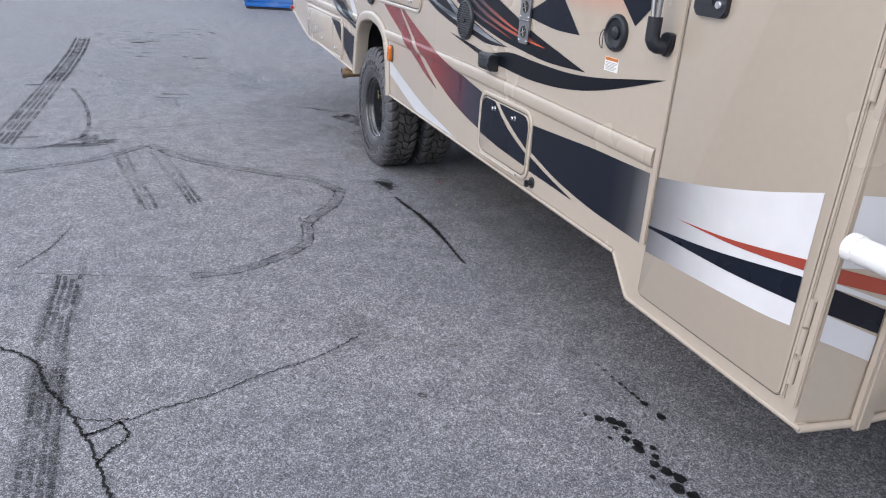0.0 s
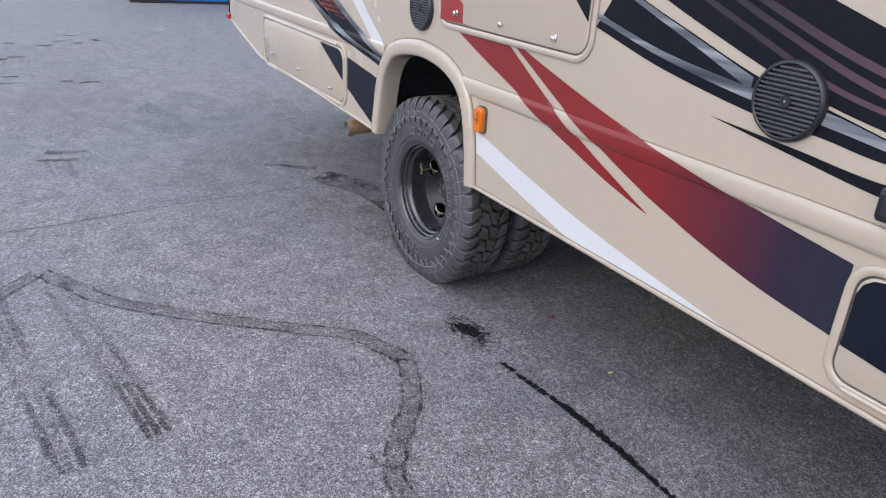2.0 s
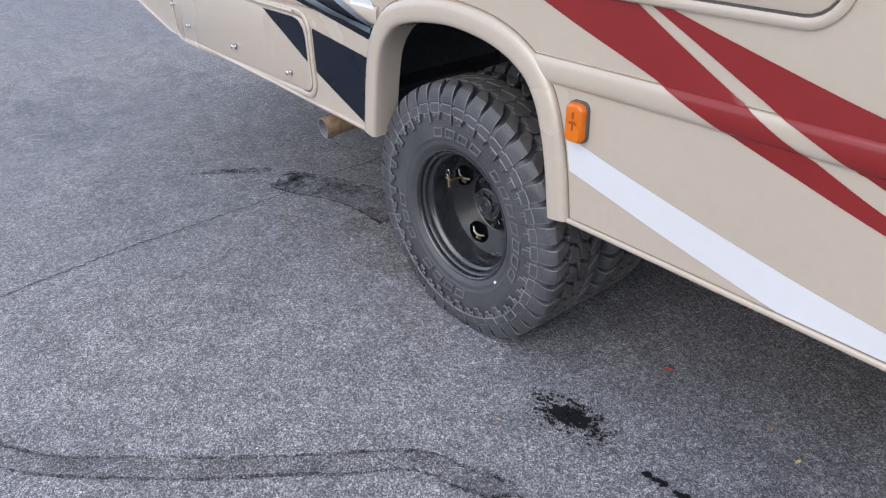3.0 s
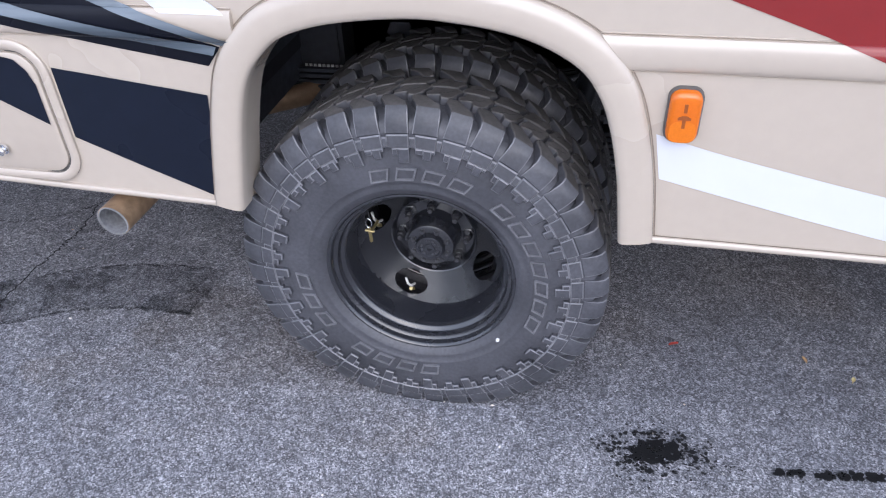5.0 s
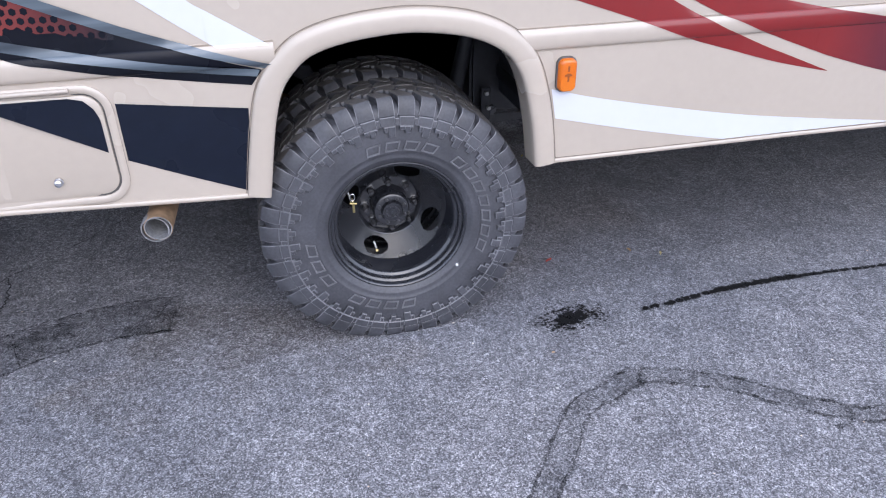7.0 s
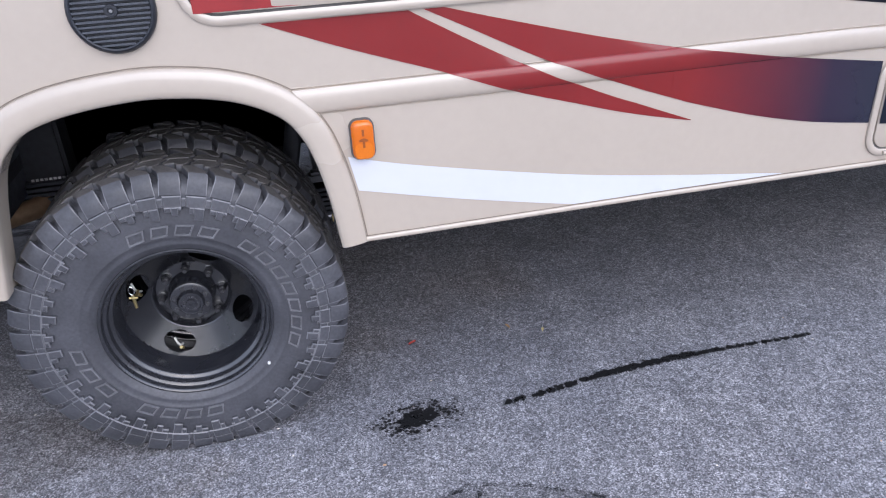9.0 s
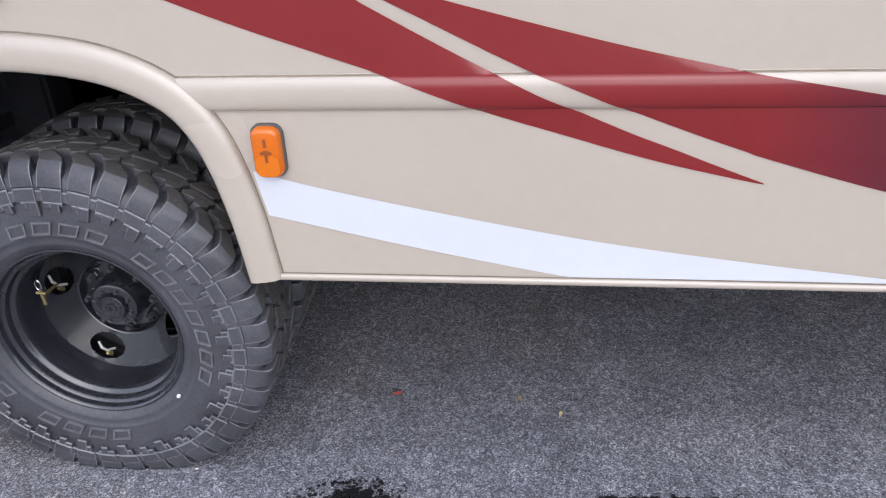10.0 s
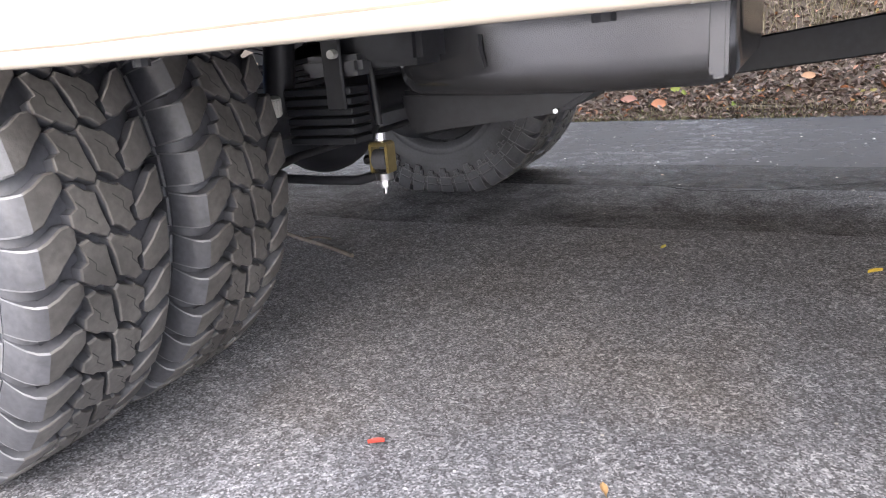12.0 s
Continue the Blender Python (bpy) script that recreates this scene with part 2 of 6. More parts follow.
BEIGE = (0.425, 0.366, 0.303)
M = dict(
    beige=surface("beige_gelcoat", BEIGE, 0.25, vary=0.03, grain=40, blotch=1.5, relief=0.02, coat=1.0, coat_rough=0.24),
    navy=surface("navy_paint", (0.008, 0.011, 0.021), 0.28, vary=0.15, grain=30, relief=0.0, spec=0.18),
    black=surface("black_paint", (0.006, 0.007, 0.012), 0.28, vary=0.15, grain=30, relief=0.0, spec=0.18),
    red=gradient_paint("red_paint", [(0, (0.200, 0.0155, 0.0155)), (0.55, (0.190, 0.0145, 0.0145)), (0.86, (0.02, 0.012, 0.03)), (1, (0.012, 0.017, 0.032))], 0.55, 1.98, rough=0.20, coat=0.45, spec=0.3),
    white=surface("white_paint", (0.565, 0.575, 0.61), 0.22, vary=0.02, grain=30, relief=0.0, coat=0.3),
    steel=streaked("steel_airbrush", [(0.3, (0.02, 0.025, 0.036)), (0.48, (0.10, 0.115, 0.135)), (0.64, (0.30, 0.315, 0.34))], 14.0, -0.35),
    steelrear=streaked("dull_steel_airbrush", [(0.3, (0.02, 0.026, 0.036)), (0.5, (0.07, 0.09, 0.11)), (0.68, (0.16, 0.19, 0.22))], 14.0, -0.35),
    streak=gradient_paint("ember_streak", [(0, (0.03, 0.022, 0.035)), (0.35, (0.075, 0.045, 0.06)), (0.62, (0.26, 0.075, 0.055)), (1, (0.5, 0.10, 0.045))], 1.58, 2.42),
    silver=gradient_paint("silver_fade", [(0, (0.10, 0.10, 0.11)), (0.2, (0.24, 0.24, 0.255)), (0.5, (0.50, 0.50, 0.52)), (0.8, (0.64, 0.64, 0.66)), (1, (0.66, 0.66, 0.69))], 3.25, 3.72),
    navysilver=gradient_paint("navy_to_silver", [(0, (0.010, 0.013, 0.022)), (0.5, (0.03, 0.032, 0.04)), (1, (0.15, 0.15, 0.16))], 3.02, 3.23, rough=0.28, coat=0.0, spec=0.16),
    whitefade=gradient_paint("white_fade", [(0, (0.60, 0.605, 0.64)), (0.3, (0.60, 0.60, 0.62)), (1, BEIGE)], 0.2, 0.82, slant=-1.2),
    salmon=gradient_paint("salmon_fade", [(0, (0.40, 0.17, 0.125)), (0.5, (0.47, 0.29, 0.225)), (1, BEIGE)], -1.46, -1.30, axis=1, slant=-1.0),
    redflat=surface("dark_red_paint", (0.27, 0.022, 0.022), 0.22, vary=0.06, grain=30, relief=0.0, coat=0.3),
    orange=surface("orange_red_paint", (0.31, 0.045, 0.028), 0.22, vary=0.05, grain=30, relief=0.0, coat=0.3),
    salmonfield=gradient_paint("salmon_field", [(0, (0.34, 0.125, 0.09)), (1, (0.22, 0.062, 0.045))], 1.40, 1.60, axis=2),
    labelorange=surface("orange_label", (0.55, 0.17, 0.03), 0.4, vary=0.05, relief=0.0),
    rubber=surface("tyre_rubber", (0.062, 0.063, 0.073), 0.48, vary=0.30, grain=130, blotch=7, relief=0.25),
    # paler rubber: the sky glint on tyre edges and letters, put into the colour
    rubberglint=surface("glint_rubber_edge", (0.150, 0.150, 0.162), 0.34, vary=0.25, grain=90, blotch=20, relief=0.2),
    rubberdust=surface("dusty_tread_rubber", (0.092, 0.086, 0.083), 0.55, vary=0.35, grain=110, blotch=9, relief=0.3),
    rim=surface("black_steel_rim", (0.018, 0.019, 0.024), 0.26, vary=0.2, grain=80, blotch=8, relief=0.05, coat=1.0),
    rimworn=surface("rubbed_black_steel", (0.045, 0.045, 0.05), 0.28, vary=0.3, grain=140, blotch=20, relief=0.1),
    plastic=surface("black_plastic", (0.016, 0.018, 0.024), 0.34, vary=0.2, grain=120, relief=0.12),
    slat=surface("grey_black_plastic", (0.055, 0.060, 0.072), 0.32, vary=0.2, grain=120, relief=0.1),
    chassis=surface("chassis_black", (0.024, 0.025, 0.031), 0.5, vary=0.4, grain=50, relief=0.3),
    leafsteel=surface("spring_steel", (0.026, 0.028, 0.034), 0.42, metal=0.2, vary=0.3, grain=60, relief=0.2),
    greysteel=surface("grey_bracket_steel", (0.10, 0.102, 0.11), 0.5, metal=0.2, vary=0.25, grain=40, relief=0.2),
    liner=surface("wheel_well_liner", (0.12, 0.125, 0.145), 0.7, vary=0.3, grain=40, relief=0.3),
    chrome=surface("chrome", (0.75, 0.75, 0.76), 0.18, metal=1.0, vary=0.06, relief=0.02),
    braid=surface("braided_hose", (0.62, 0.61, 0.58), 0.4, metal=0.1, vary=0.25, grain=400, relief=0.3),
    brushed=surface("brushed_steel", (0.33, 0.33, 0.34), 0.36, metal=1.0, vary=0.12, grain=150, relief=0.1),
    brass=surface("yellow_zinc", (0.46, 0.37, 0.17), 0.32, metal=0.8, vary=0.2, relief=0.1),
    pipe=surface("exhaust_steel", (0.42, 0.28, 0.17), 0.5, metal=0.55, vary=0.3, grain=60, blotch=9, relief=0.2),
    ash=surface("pale_ash", (0.30, 0.30, 0.31), 0.7, metal=0.1, vary=0.4, grain=120, relief=0.3),
    # dark colour standing in for the shade inside holes and cuts
    recess_shade=surface("recess_shade", (0.05, 0.05, 0.05), 0.8, metal=0.2, vary=0.5, grain=160, relief=0.4),
    jointline=surface("brown_joint", (0.20, 0.16, 0.125), 0.6, vary=0.2, relief=0.1),
    seal=surface("grey_seal", (0.09, 0.085, 0.08), 0.6, vary=0.2, relief=0.1),
    amber=surface("amber_lens", (0.56, 0.122, 0.001), 0.14, vary=0.08, grain=200, relief=0.1, coat=0.25),
    amberdark=surface("dim_amber", (0.24, 0.060, 0.010), 0.2, vary=0.2, grain=200, relief=0.1, coat=0.25),
    amberlow=surface("yellow_amber_lens", (0.60, 0.145, 0.001), 0.14, vary=0.12, grain=300, relief=0.15, coat=0.25),
    redlens=surface("red_lens", (0.4, 0.012, 0.012), 0.2, vary=0.1, relief=0.05, coat=0.5),
    tank=surface("bare_metal_tank", (0.15, 0.15, 0.157), 0.17, metal=0.8, vary=0.12, grain=5, blotch=3, relief=0.02, coat=0.0),
    pipewhite=surface("white_pvc", (0.78, 0.78, 0.79), 0.3, vary=0.04, relief=0.02),
    blue=faded("blue_container_paint", (0.012, 0.145, 0.50), (0.20, 0.32, 0.62)),
    rust=surface("dark_edge_steel", (0.05, 0.045, 0.045), 0.7, vary=0.3, relief=0.2),
    paper=surface("white_label", (0.78, 0.77, 0.75), 0.5, vary=0.03, relief=0.02),
    ink=surface("grey_ink", (0.3, 0.3, 0.32), 0.6, vary=0.05, relief=0.0),
    asphalt=asphalt(),
    tar=mark("tar_seal", (0.018, 0.018, 0.022), 0.40, 0.66, 140, 9, most=0.42),
    tar_edge=mark("tar_edge", (0.01, 0.01, 0.012), 0.40, 0.60, 150, 16, most=0.66),
    crack=mark("crack", (0.006, 0.006, 0.007), 0.30, 0.42, 90, 20, rough=0.95),
    skid=mark("tyre_rubber_mark", (0.012, 0.012, 0.015), 0.42, 0.70, 160, 3.5, most=0.55),
    skiddark=mark("dark_tread_print", (0.010, 0.010, 0.013), 0.36, 0.60, 160, 5, most=0.68),
    oil=mark("oil_stain", (0.006, 0.006, 0.007), 0.30, 0.43, 190, 30, rough=0.5, most=0.95),
    sealpatch=mark("smooth_tar_patch", (0.045, 0.047, 0.056), 0.38, 0.66, 18, 7, rough=0.6, most=0.46),
    dust=mark("tan_dust", (0.24, 0.20, 0.165), 0.44, 0.78, 60, 2.2, most=0.4, rough=0.95),
    tardab=mark("smooth_tar_dab", (0.022, 0.023, 0.028), 0.32, 0.60, 30, 9, rough=0.55, most=0.30),
    darkband=mark("dark_smooth_band", (0.030, 0.030, 0.034), 0.36, 0.72, 9, 1.3, most=0.75, rough=0.6),
    damp=mark("damp_stain", (0.03, 0.03, 0.036), 0.42, 0.80, 30, 1.2, most=0.3, rough=0.45),
    darkasphalt=mark("dark_smooth_asphalt", (0.032, 0.034, 0.040), 0.30, 0.52, 14, 0.9, most=0.72, rough=0.5),
    oldpaint=mark("worn_line_paint", (0.55, 0.55, 0.56), 0.36, 0.60, 40, 3, rough=0.8, most=0.6),
    bark=surface("dry_bark", (0.15, 0.125, 0.105), 0.9, vary=0.4, grain=60, blotch=20, relief=0.4),
    soil=surface("bank_soil", (0.07, 0.05, 0.035), 0.95, vary=0.4, grain=30, blotch=4, relief=0.6),
)


def leaf_mat(name, stops):
    m, nt, b, co = base_mat(name)
    g = nt.nodes.new("ShaderNodeNewGeometry")
    nt.links.new(ramp(nt, g.outputs["Random Per Island"], stops), b.inputs["Base Color"])
    b.inputs["Roughness"].default_value = 0.8
    return m


M["leaves"] = leaf_mat("dead_leaves", [(0, (0.045, 0.03, 0.028)), (0.3, (0.10, 0.068, 0.058)), (0.6, (0.16, 0.115, 0.098)), (0.9, (0.25, 0.195, 0.16)), (0.975, (0.36, 0.13, 0.06)), (1, (0.2, 0.22, 0.07))])
M["grass"] = leaf_mat("dry_grass", [(0, (0.07, 0.07, 0.03)), (0.4, (0.16, 0.135, 0.08)), (1, (0.34, 0.29, 0.20))])
M["grit"] = leaf_mat("grit", [(0, (0.3, 0.29, 0.28)), (0.6, (0.6, 0.58, 0.55)), (0.9, (0.75, 0.7, 0.6)), (1, (0.5, 0.3, 0.15))])


# ---- mesh helpers ----
def part(name, bm, material, parent=None, label="", smooth=40):
    bmesh.ops.recalc_face_normals(bm, faces=bm.faces)
    me = bpy.data.meshes.new(name)
    bm.to_mesh(me)
    bm.free()
    me.materials.append(M[material] if isinstance(material, str) else material)
    if smooth:
        me.shade_smooth()
        me.set_sharp_from_angle(angle=radians(smooth))
    ob = new(name, me)
    ob.parent = parent
    if label:
        ob["label"] = label
    return ob


def raw_part(name, verts, faces, material, parent=None, label="", smooth=0):
    me = bpy.data.meshes.new(name)
    me.from_pydata(verts, [], faces)
    me.materials.append(M[material])
    if smooth:
        me.shade_smooth()
        me.set_sharp_from_angle(angle=radians(smooth))
    ob = new(name, me)
    ob.parent = parent
    if label:
        ob["label"] = label
    return ob


def empty(name, at=(0, 0, 0), parent=None):
    e = new(name)
    e.location = at
    e.parent = parent
    return e


def box(bm, x0, x1, y0, y1, z0, z1, bevel=0.0, seg=2):
    r = bmesh.ops.create_cube(bm, size=1, matrix=Matrix.Translation(((x0 + x1) / 2, (y0 + y1) / 2, (z0 + z1) / 2)) @ Matrix.Diagonal((x1 - x0, y1 - y0, z1 - z0, 1)))
    if bevel:
        edges = list({e for v in r["verts"] for e in v.link_edges})
        bmesh.ops.bevel(bm, geom=edges, offset=bevel, segments=seg, affect="EDGES")
    return bm


def cyl(bm, a, b, r, r2=None, n=20, caps=True):
    a, b = Vector(a), Vector(b)
    q = (b - a).to_track_quat("Z", "Y").to_matrix().to_4x4()
    bmesh.ops.create_cone(bm, cap_ends=caps, segments=n, radius1=r, radius2=r if r2 is None else r2, depth=(b - a).length,
                          matrix=Matrix.Translation((a + b) / 2) @ q)
    return bm


def lathe(bm, profile, n=64, centre=(0, 0, 0)):
    """Turns a profile of (radius, y) about the y axis."""
    rings = []
    for r, y in profile:
        rings.append([bm.verts.new((centre[0] + r * math.cos(k * math.tau / n), centre[1] + y, centre[2] + r * math.sin(k * math.tau / n))) for k in range(n)])
    for a, b in zip(rings, rings[1:]):
        for k in range(n):
            bm.faces.new((a[k], a[(k + 1) % n], b[(k + 1) % n], b[k]))
    return rings


def spline(pts, per=8, closed=False):
    """Catmull-Rom points through the control points."""
    p = [Vector(q) for q in pts]
    out = []
    n = len(p)
    for i in range(n if closed else n - 1):
        if closed:
            a, b, c, d = p[(i - 1) % n], p[i], p[(i + 1) % n], p[(i + 2) % n]
        else:
            a, b, c, d = p[max(i - 1, 0)], p[i], p[i + 1], p[min(i + 2, n - 1)]
        for k in range(per):
            t = k / per
            out.append(0.5 * ((2 * b) + (c - a) * t + (2 * a - 5 * b + 4 * c - d) * t * t + (3 * b - a - 3 * c + d) * t ** 3))
    if not closed:
        out.append(p[-1])
    return out


def sweep(bm, path, section, closed=False, cap=True):
    """Sweeps a section of (across, y) along a path of (x, z) that lies in a wall facing -y."""
    rings, n = [], len(path)
    for i, p in enumerate(path):
        a, b = (path[(i - 1) % n], path[(i + 1) % n]) if closed else (path[max(i - 1, 0)], path[min(i + 1, n - 1)])
        d = (Vector(b) - Vector(a)).normalized()
        nx, nz = -d[1], d[0]
        rings.append([bm.verts.new((p[0] + s * nx, y, p[1] + s * nz)) for s, y in section])
    for i in range(n if closed else n - 1):
        a, b = rings[i], rings[(i + 1) % n]
        for k in range(len(section) - 1):
            bm.faces.new((a[k], a[k + 1], b[k + 1], b[k]))
    if cap and not closed:
        bm.faces.new(rings[0])
        bm.faces.new(rings[-1])
    return bm


def tube(bm, pts, r, n=10):
    """A round bar along a line of points in space."""
    rings = []
    for i, p in enumerate(pts):
        d = (Vector(pts[min(i + 1, len(pts) - 1)]) - Vector(pts[max(i - 1, 0)])).normalized()
        q = d.to_track_quat("Z", "Y")
        rings.append([bm.verts.new(Vector(p) + q @ Vector((r * math.cos(k * math.tau / n), r * math.sin(k * math.tau / n), 0))) for k in range(n)])
    for a, b in zip(rings, rings[1:]):
        for k in range(n):
            bm.faces.new((a[k], a[(k + 1) % n], b[(k + 1) % n], b[k]))
    bm.faces.new(rings[0])
    bm.faces.new(rings[-1])
    return bm


def round_rect(x0, x1, z0, z1, r, n=6):
    out = []
    for cx, cz, a0 in ((x1 - r, z0 + r, -90), (x1 - r, z1 - r, 0), (x0 + r, z1 - r, 90), (x0 + r, z0 + r, 180)):
        for k in range(n + 1):
            a = radians(a0 + 90 * k / n)
            out.append((cx + r * math.cos(a), cz + r * math.sin(a)))
    return out


def prism(bm, outline, y0, y1):
    """A slab with that outline in (x, z), between two depths."""
    a = [bm.verts.new((x, y0, z)) for x, z in outline]
    b = [bm.verts.new((x, y1, z)) for x, z in outline]
    bm.faces.new(a)
    bm.faces.new(b[::-1])
    n = len(a)
    for k in range(n):
        bm.faces.new((a[k], b[k], b[(k + 1) % n], a[(k + 1) % n]))
    return bm


# ---- ground ----
bm = bmesh.new()
bmesh.ops.create_grid(bm, x_segments=2, y_segments=2, size=400)
ground = tagged(part("ground", bm, "asphalt", smooth=0), "worn grey asphalt car park with pale stone chips", "ground", kind="structure")


def ribbon(name, path, width, material, z, label, jitter=0.25, seed=0, parent=ground, per=10):
    """A flat strip along a path on the ground, with uneven edges and tapered ends."""
    rnd = random.Random(seed)
    line = spline(path, per)
    verts, faces = [], []
    n = len(line)
    for i, p in enumerate(line):
        d = (line[min(i + 1, n - 1)] - line[max(i - 1, 0)]).normalized()
        w = width * (1 + rnd.uniform(-jitter, jitter)) / 2
        w2 = width * (1 + rnd.uniform(-jitter, jitter)) / 2
        if i in (0, n - 1):
            w, w2 = w * 0.3, w2 * 0.3
        verts += [(p[0] - d[1] * w, p[1] + d[0] * w, z), (p[0] + d[1] * w2, p[1] - d[0] * w2, z)]
    faces = [(2 * i, 2 * i + 1, 2 * i + 3, 2 * i + 2) for i in range(n - 1)]
    ob = raw_part(name, verts, faces, material, parent)
    ob["label"] = label
    return ob


def offset_path(path, d):
    out = []
    for i, p in enumerate(path):
        a, b = path[max(i - 1, 0)], path[min(i + 1, len(path) - 1)]
        v = (Vector(b) - Vector(a)).normalized()
        out.append((p[0] - v[1] * d, p[1] + v[0] * d))
    return out


def rough_path(path, amount, per, seed):
    rnd = random.Random(seed)
    return [(p[0] + rnd.uniform(-amount, amount), p[1] + rnd.uniform(-amount, amount)) for p in spline(path, per)]


# sealed cracks: a faint tar band with darker edges
SEAMS = [
    ([(-0.08, -2.45), (-0.18, -2.13), (-0.32, -1.80), (-0.646, -1.469)], 0.07),
    ([(-0.646, -1.469), (-0.43, -1.34), (-0.232, -1.22), (0.106, -0.85), (0.407, -0.46), (0.52, -0.40), (0.645, -0.345)], 0.075),
    ([(0.645, -0.345), (0.88, -0.435), (1.03, -0.56), (1.13, -0.635)], 0.068),
    ([(1.13, -0.625), (1.20, -0.665), (1.444, -0.72), (1.593, -0.88), (1.709, -1.10), (1.725, -1.32)], 0.062),
]
for k, (p, w) in enumerate(SEAMS):
    ribbon("crack_seal", rough_path(p, 0.004, 4, k), w, "tar", 0.003, "faint tar band sealing a crack", 0.12, k, per=4)
    for s in (-1, 1):
        ribbon("crack_seal_edge", rough_path(offset_path(p, s * w * 0.48), 0.006, 5, 10 * k + s), 0.011, "tar_edge", 0.005, "dark ragged edge of sealed crack", 0.6, k, per=3)
# rounded ends where one length of seal laps the next
for pts in ([(0.625, -0.305), (0.662, -0.335), (0.640, -0.385)], [(1.075, -0.690), (1.135, -0.685), (1.165, -0.640), (1.150, -0.600), (1.110, -0.585)]):
    ribbon("crack_seal_edge", pts, 0.013, "tar_edge", 0.006, "rounded dark end of a crack seal", 0.5, 33, per=6)
CRACKS = [
    ([(2.05, -2.25), (2.204, -2.018), (2.341, -1.892), (2.485, -1.85), (2.606, -1.796), (2.753, -1.735), (2.916, -1.677), (3.111, -1.631), (3.4, -1.56)], 0.013),
    ([(2.737, -1.736), (2.79, -1.584), (2.758, -1.48), (2.717, -1.295), (2.648, -1.151), (2.576, -0.908), (2.45, -0.7)], 0.006),
    ([(2.796, -1.597), (2.86, -1.575), (2.90, -1.587), (2.94, -1.63), (2.997, -1.664)], 0.0065),
    ([(2.84, -1.70), (2.825, -1.655), (2.796, -1.597)], 0.007),
    ([(1.448, -2.05), (1.34, -2.0), (1.234, -1.941), (1.10, -1.91), (0.978, -1.871)], 0.006),
    ([(-1.18, -1.784), (-1.20, -1.35), (-1.24, -1.0), (-1.28, -0.65), (-1.29, -0.35), (-1.295, -0.1), (-1.31, 0.1), (-1.36, 0.25), (-1.352, 0.5), (-1.345, 0.6), (-1.375, 0.77)], 0.006),
    ([(1.45, -2.35), (1.504, -2.117), (1.561, -1.885), (1.639, -1.647), (1.711, -1.407)], 0.012),
    ([(-2.0, 0.75), (-1.6, 0.62), (-1.25, 0.9), (-0.9, 1.3)], 0.01),
    ([(0.703, 2.084), (0.983, 1.996), (1.411, 2.171)], 0.012),
]
for k, (p, w) in enumerate(CRACKS):
    ribbon("crack", rough_path(p, 0.007, 16, 40 + k), w * 0.72, "tar_edge" if p[0][0] < -1.5 or p[0][1] < -2.3 else "crack", 0.004, "thin open crack in the asphalt", 0.6, k, per=3)


def tyre_mark(path, width, lines, seed, name="skid_mark", label="black striped tyre mark on asphalt", material="skid"):
    for k in range(lines):
        off = (k / (lines - 1) - 0.5) * width if lines > 1 else 0
        ribbon(name, offset_path([tuple(q) for q in spline(path, 6)], off), width / lines * 0.72, material, 0.004, label, 0.35, seed + k, per=3)


def lug_print(path, width, cols, step, seed, slant=0.03, gap=0.75, label="black tread-block tyre print on asphalt", material="skid", shear=None):
    """A tyre print made of separate slanting lug marks in columns."""
    rnd = random.Random(seed)
    line = spline(path, 200)
    dist, verts, faces = 0.0, [], []
    for i in range(1, len(line)):
        d = line[i] - line[i - 1]
        dist += d.length
        if dist < step:
            continue
        dist = 0.0
        u = d.normalized()
        nrm = Vector((-u[1], u[0]))
        for c in range(cols):
            if rnd.random() > gap + 0.15:
                continue
            off = ((c + 0.5) / cols - 0.5) * width + rnd.uniform(-0.003, 0.003)
            p = line[i] + nrm * off + u * (0.25 * step * (c % 2) if shear is None else shear * off)
            hl, hw = step * rnd.uniform(0.36, 0.52), width / cols * rnd.uniform(0.28, 0.4)
            k = len(verts)
            for a1, b1 in ((-1, -1), (1, -1), (1.1, 0), (1, 1), (-1, 1), (-1.1, 0)):
                q = p + u * (hl * a1 + slant * b1) + nrm * (hw * b1)
                verts.append((q[0], q[1], 0.004))
            faces.append(tuple(range(k, k + 6)))
    ob = raw_part("tyre_print", verts, faces, material, ground, label)
    ob["kind"] = "stuff"


FAR_PRINT = [(-6.57, -2.231), (-5.24, -2.233), (-4.02, -2.272), (-3.22, -2.314), (-2.57, -2.345), (-1.89, -2.383), (-1.48, -2.409), (-0.85, -2.447)]
lug_print(FAR_PRINT, 0.20, 5, 0.37, 100, 0.012, 0.95, material="skiddark", shear=0.15)
tyre_mark(FAR_PRINT[:4], 0.175, 4, 102, material="skiddark")
lug_print([(1.55, -1.83), (1.877, -1.84), (2.163, -1.85), (2.56, -1.835), (2.87, -1.827), (3.8, -1.8)], 0.115, 4, 0.05, 130, 0.006, material="skiddark")
tyre_mark([(1.3, -1.83), (1.9, -1.84), (2.4, -1.85), (2.56, -1.835), (2.87, -1.827), (3.7, -1.8)], 0.10, 2, 131)
tyre_mark([(2.40, -1.83), (2.70, -1.832), (2.87, -1.838), (3.08, -1.839), (3.8, -1.83)], 0.13, 1, 135)
tyre_mark([(-0.62, -1.69), (-0.15, -1.615), (0.201, -1.56), (0.76, -1.473)], 0.075, 2, 110)
tyre_mark([(-0.5, -1.425), (-0.1, -1.36), (0.253, -1.295), (0.70, -1.228)], 0.072, 2, 120)
lug_print([(-0.40, -1.655), (-0.15, -1.615), (0.201, -1.56), (0.42, -1.526)], 0.082, 3, 0.030, 112, 0.004, 0.45)
lug_print([(0.36, -1.535), (0.55, -1.506), (0.77, -1.472)], 0.092, 3, 0.030, 111, 0.002, 0.85, material="skiddark", shear=0.0)
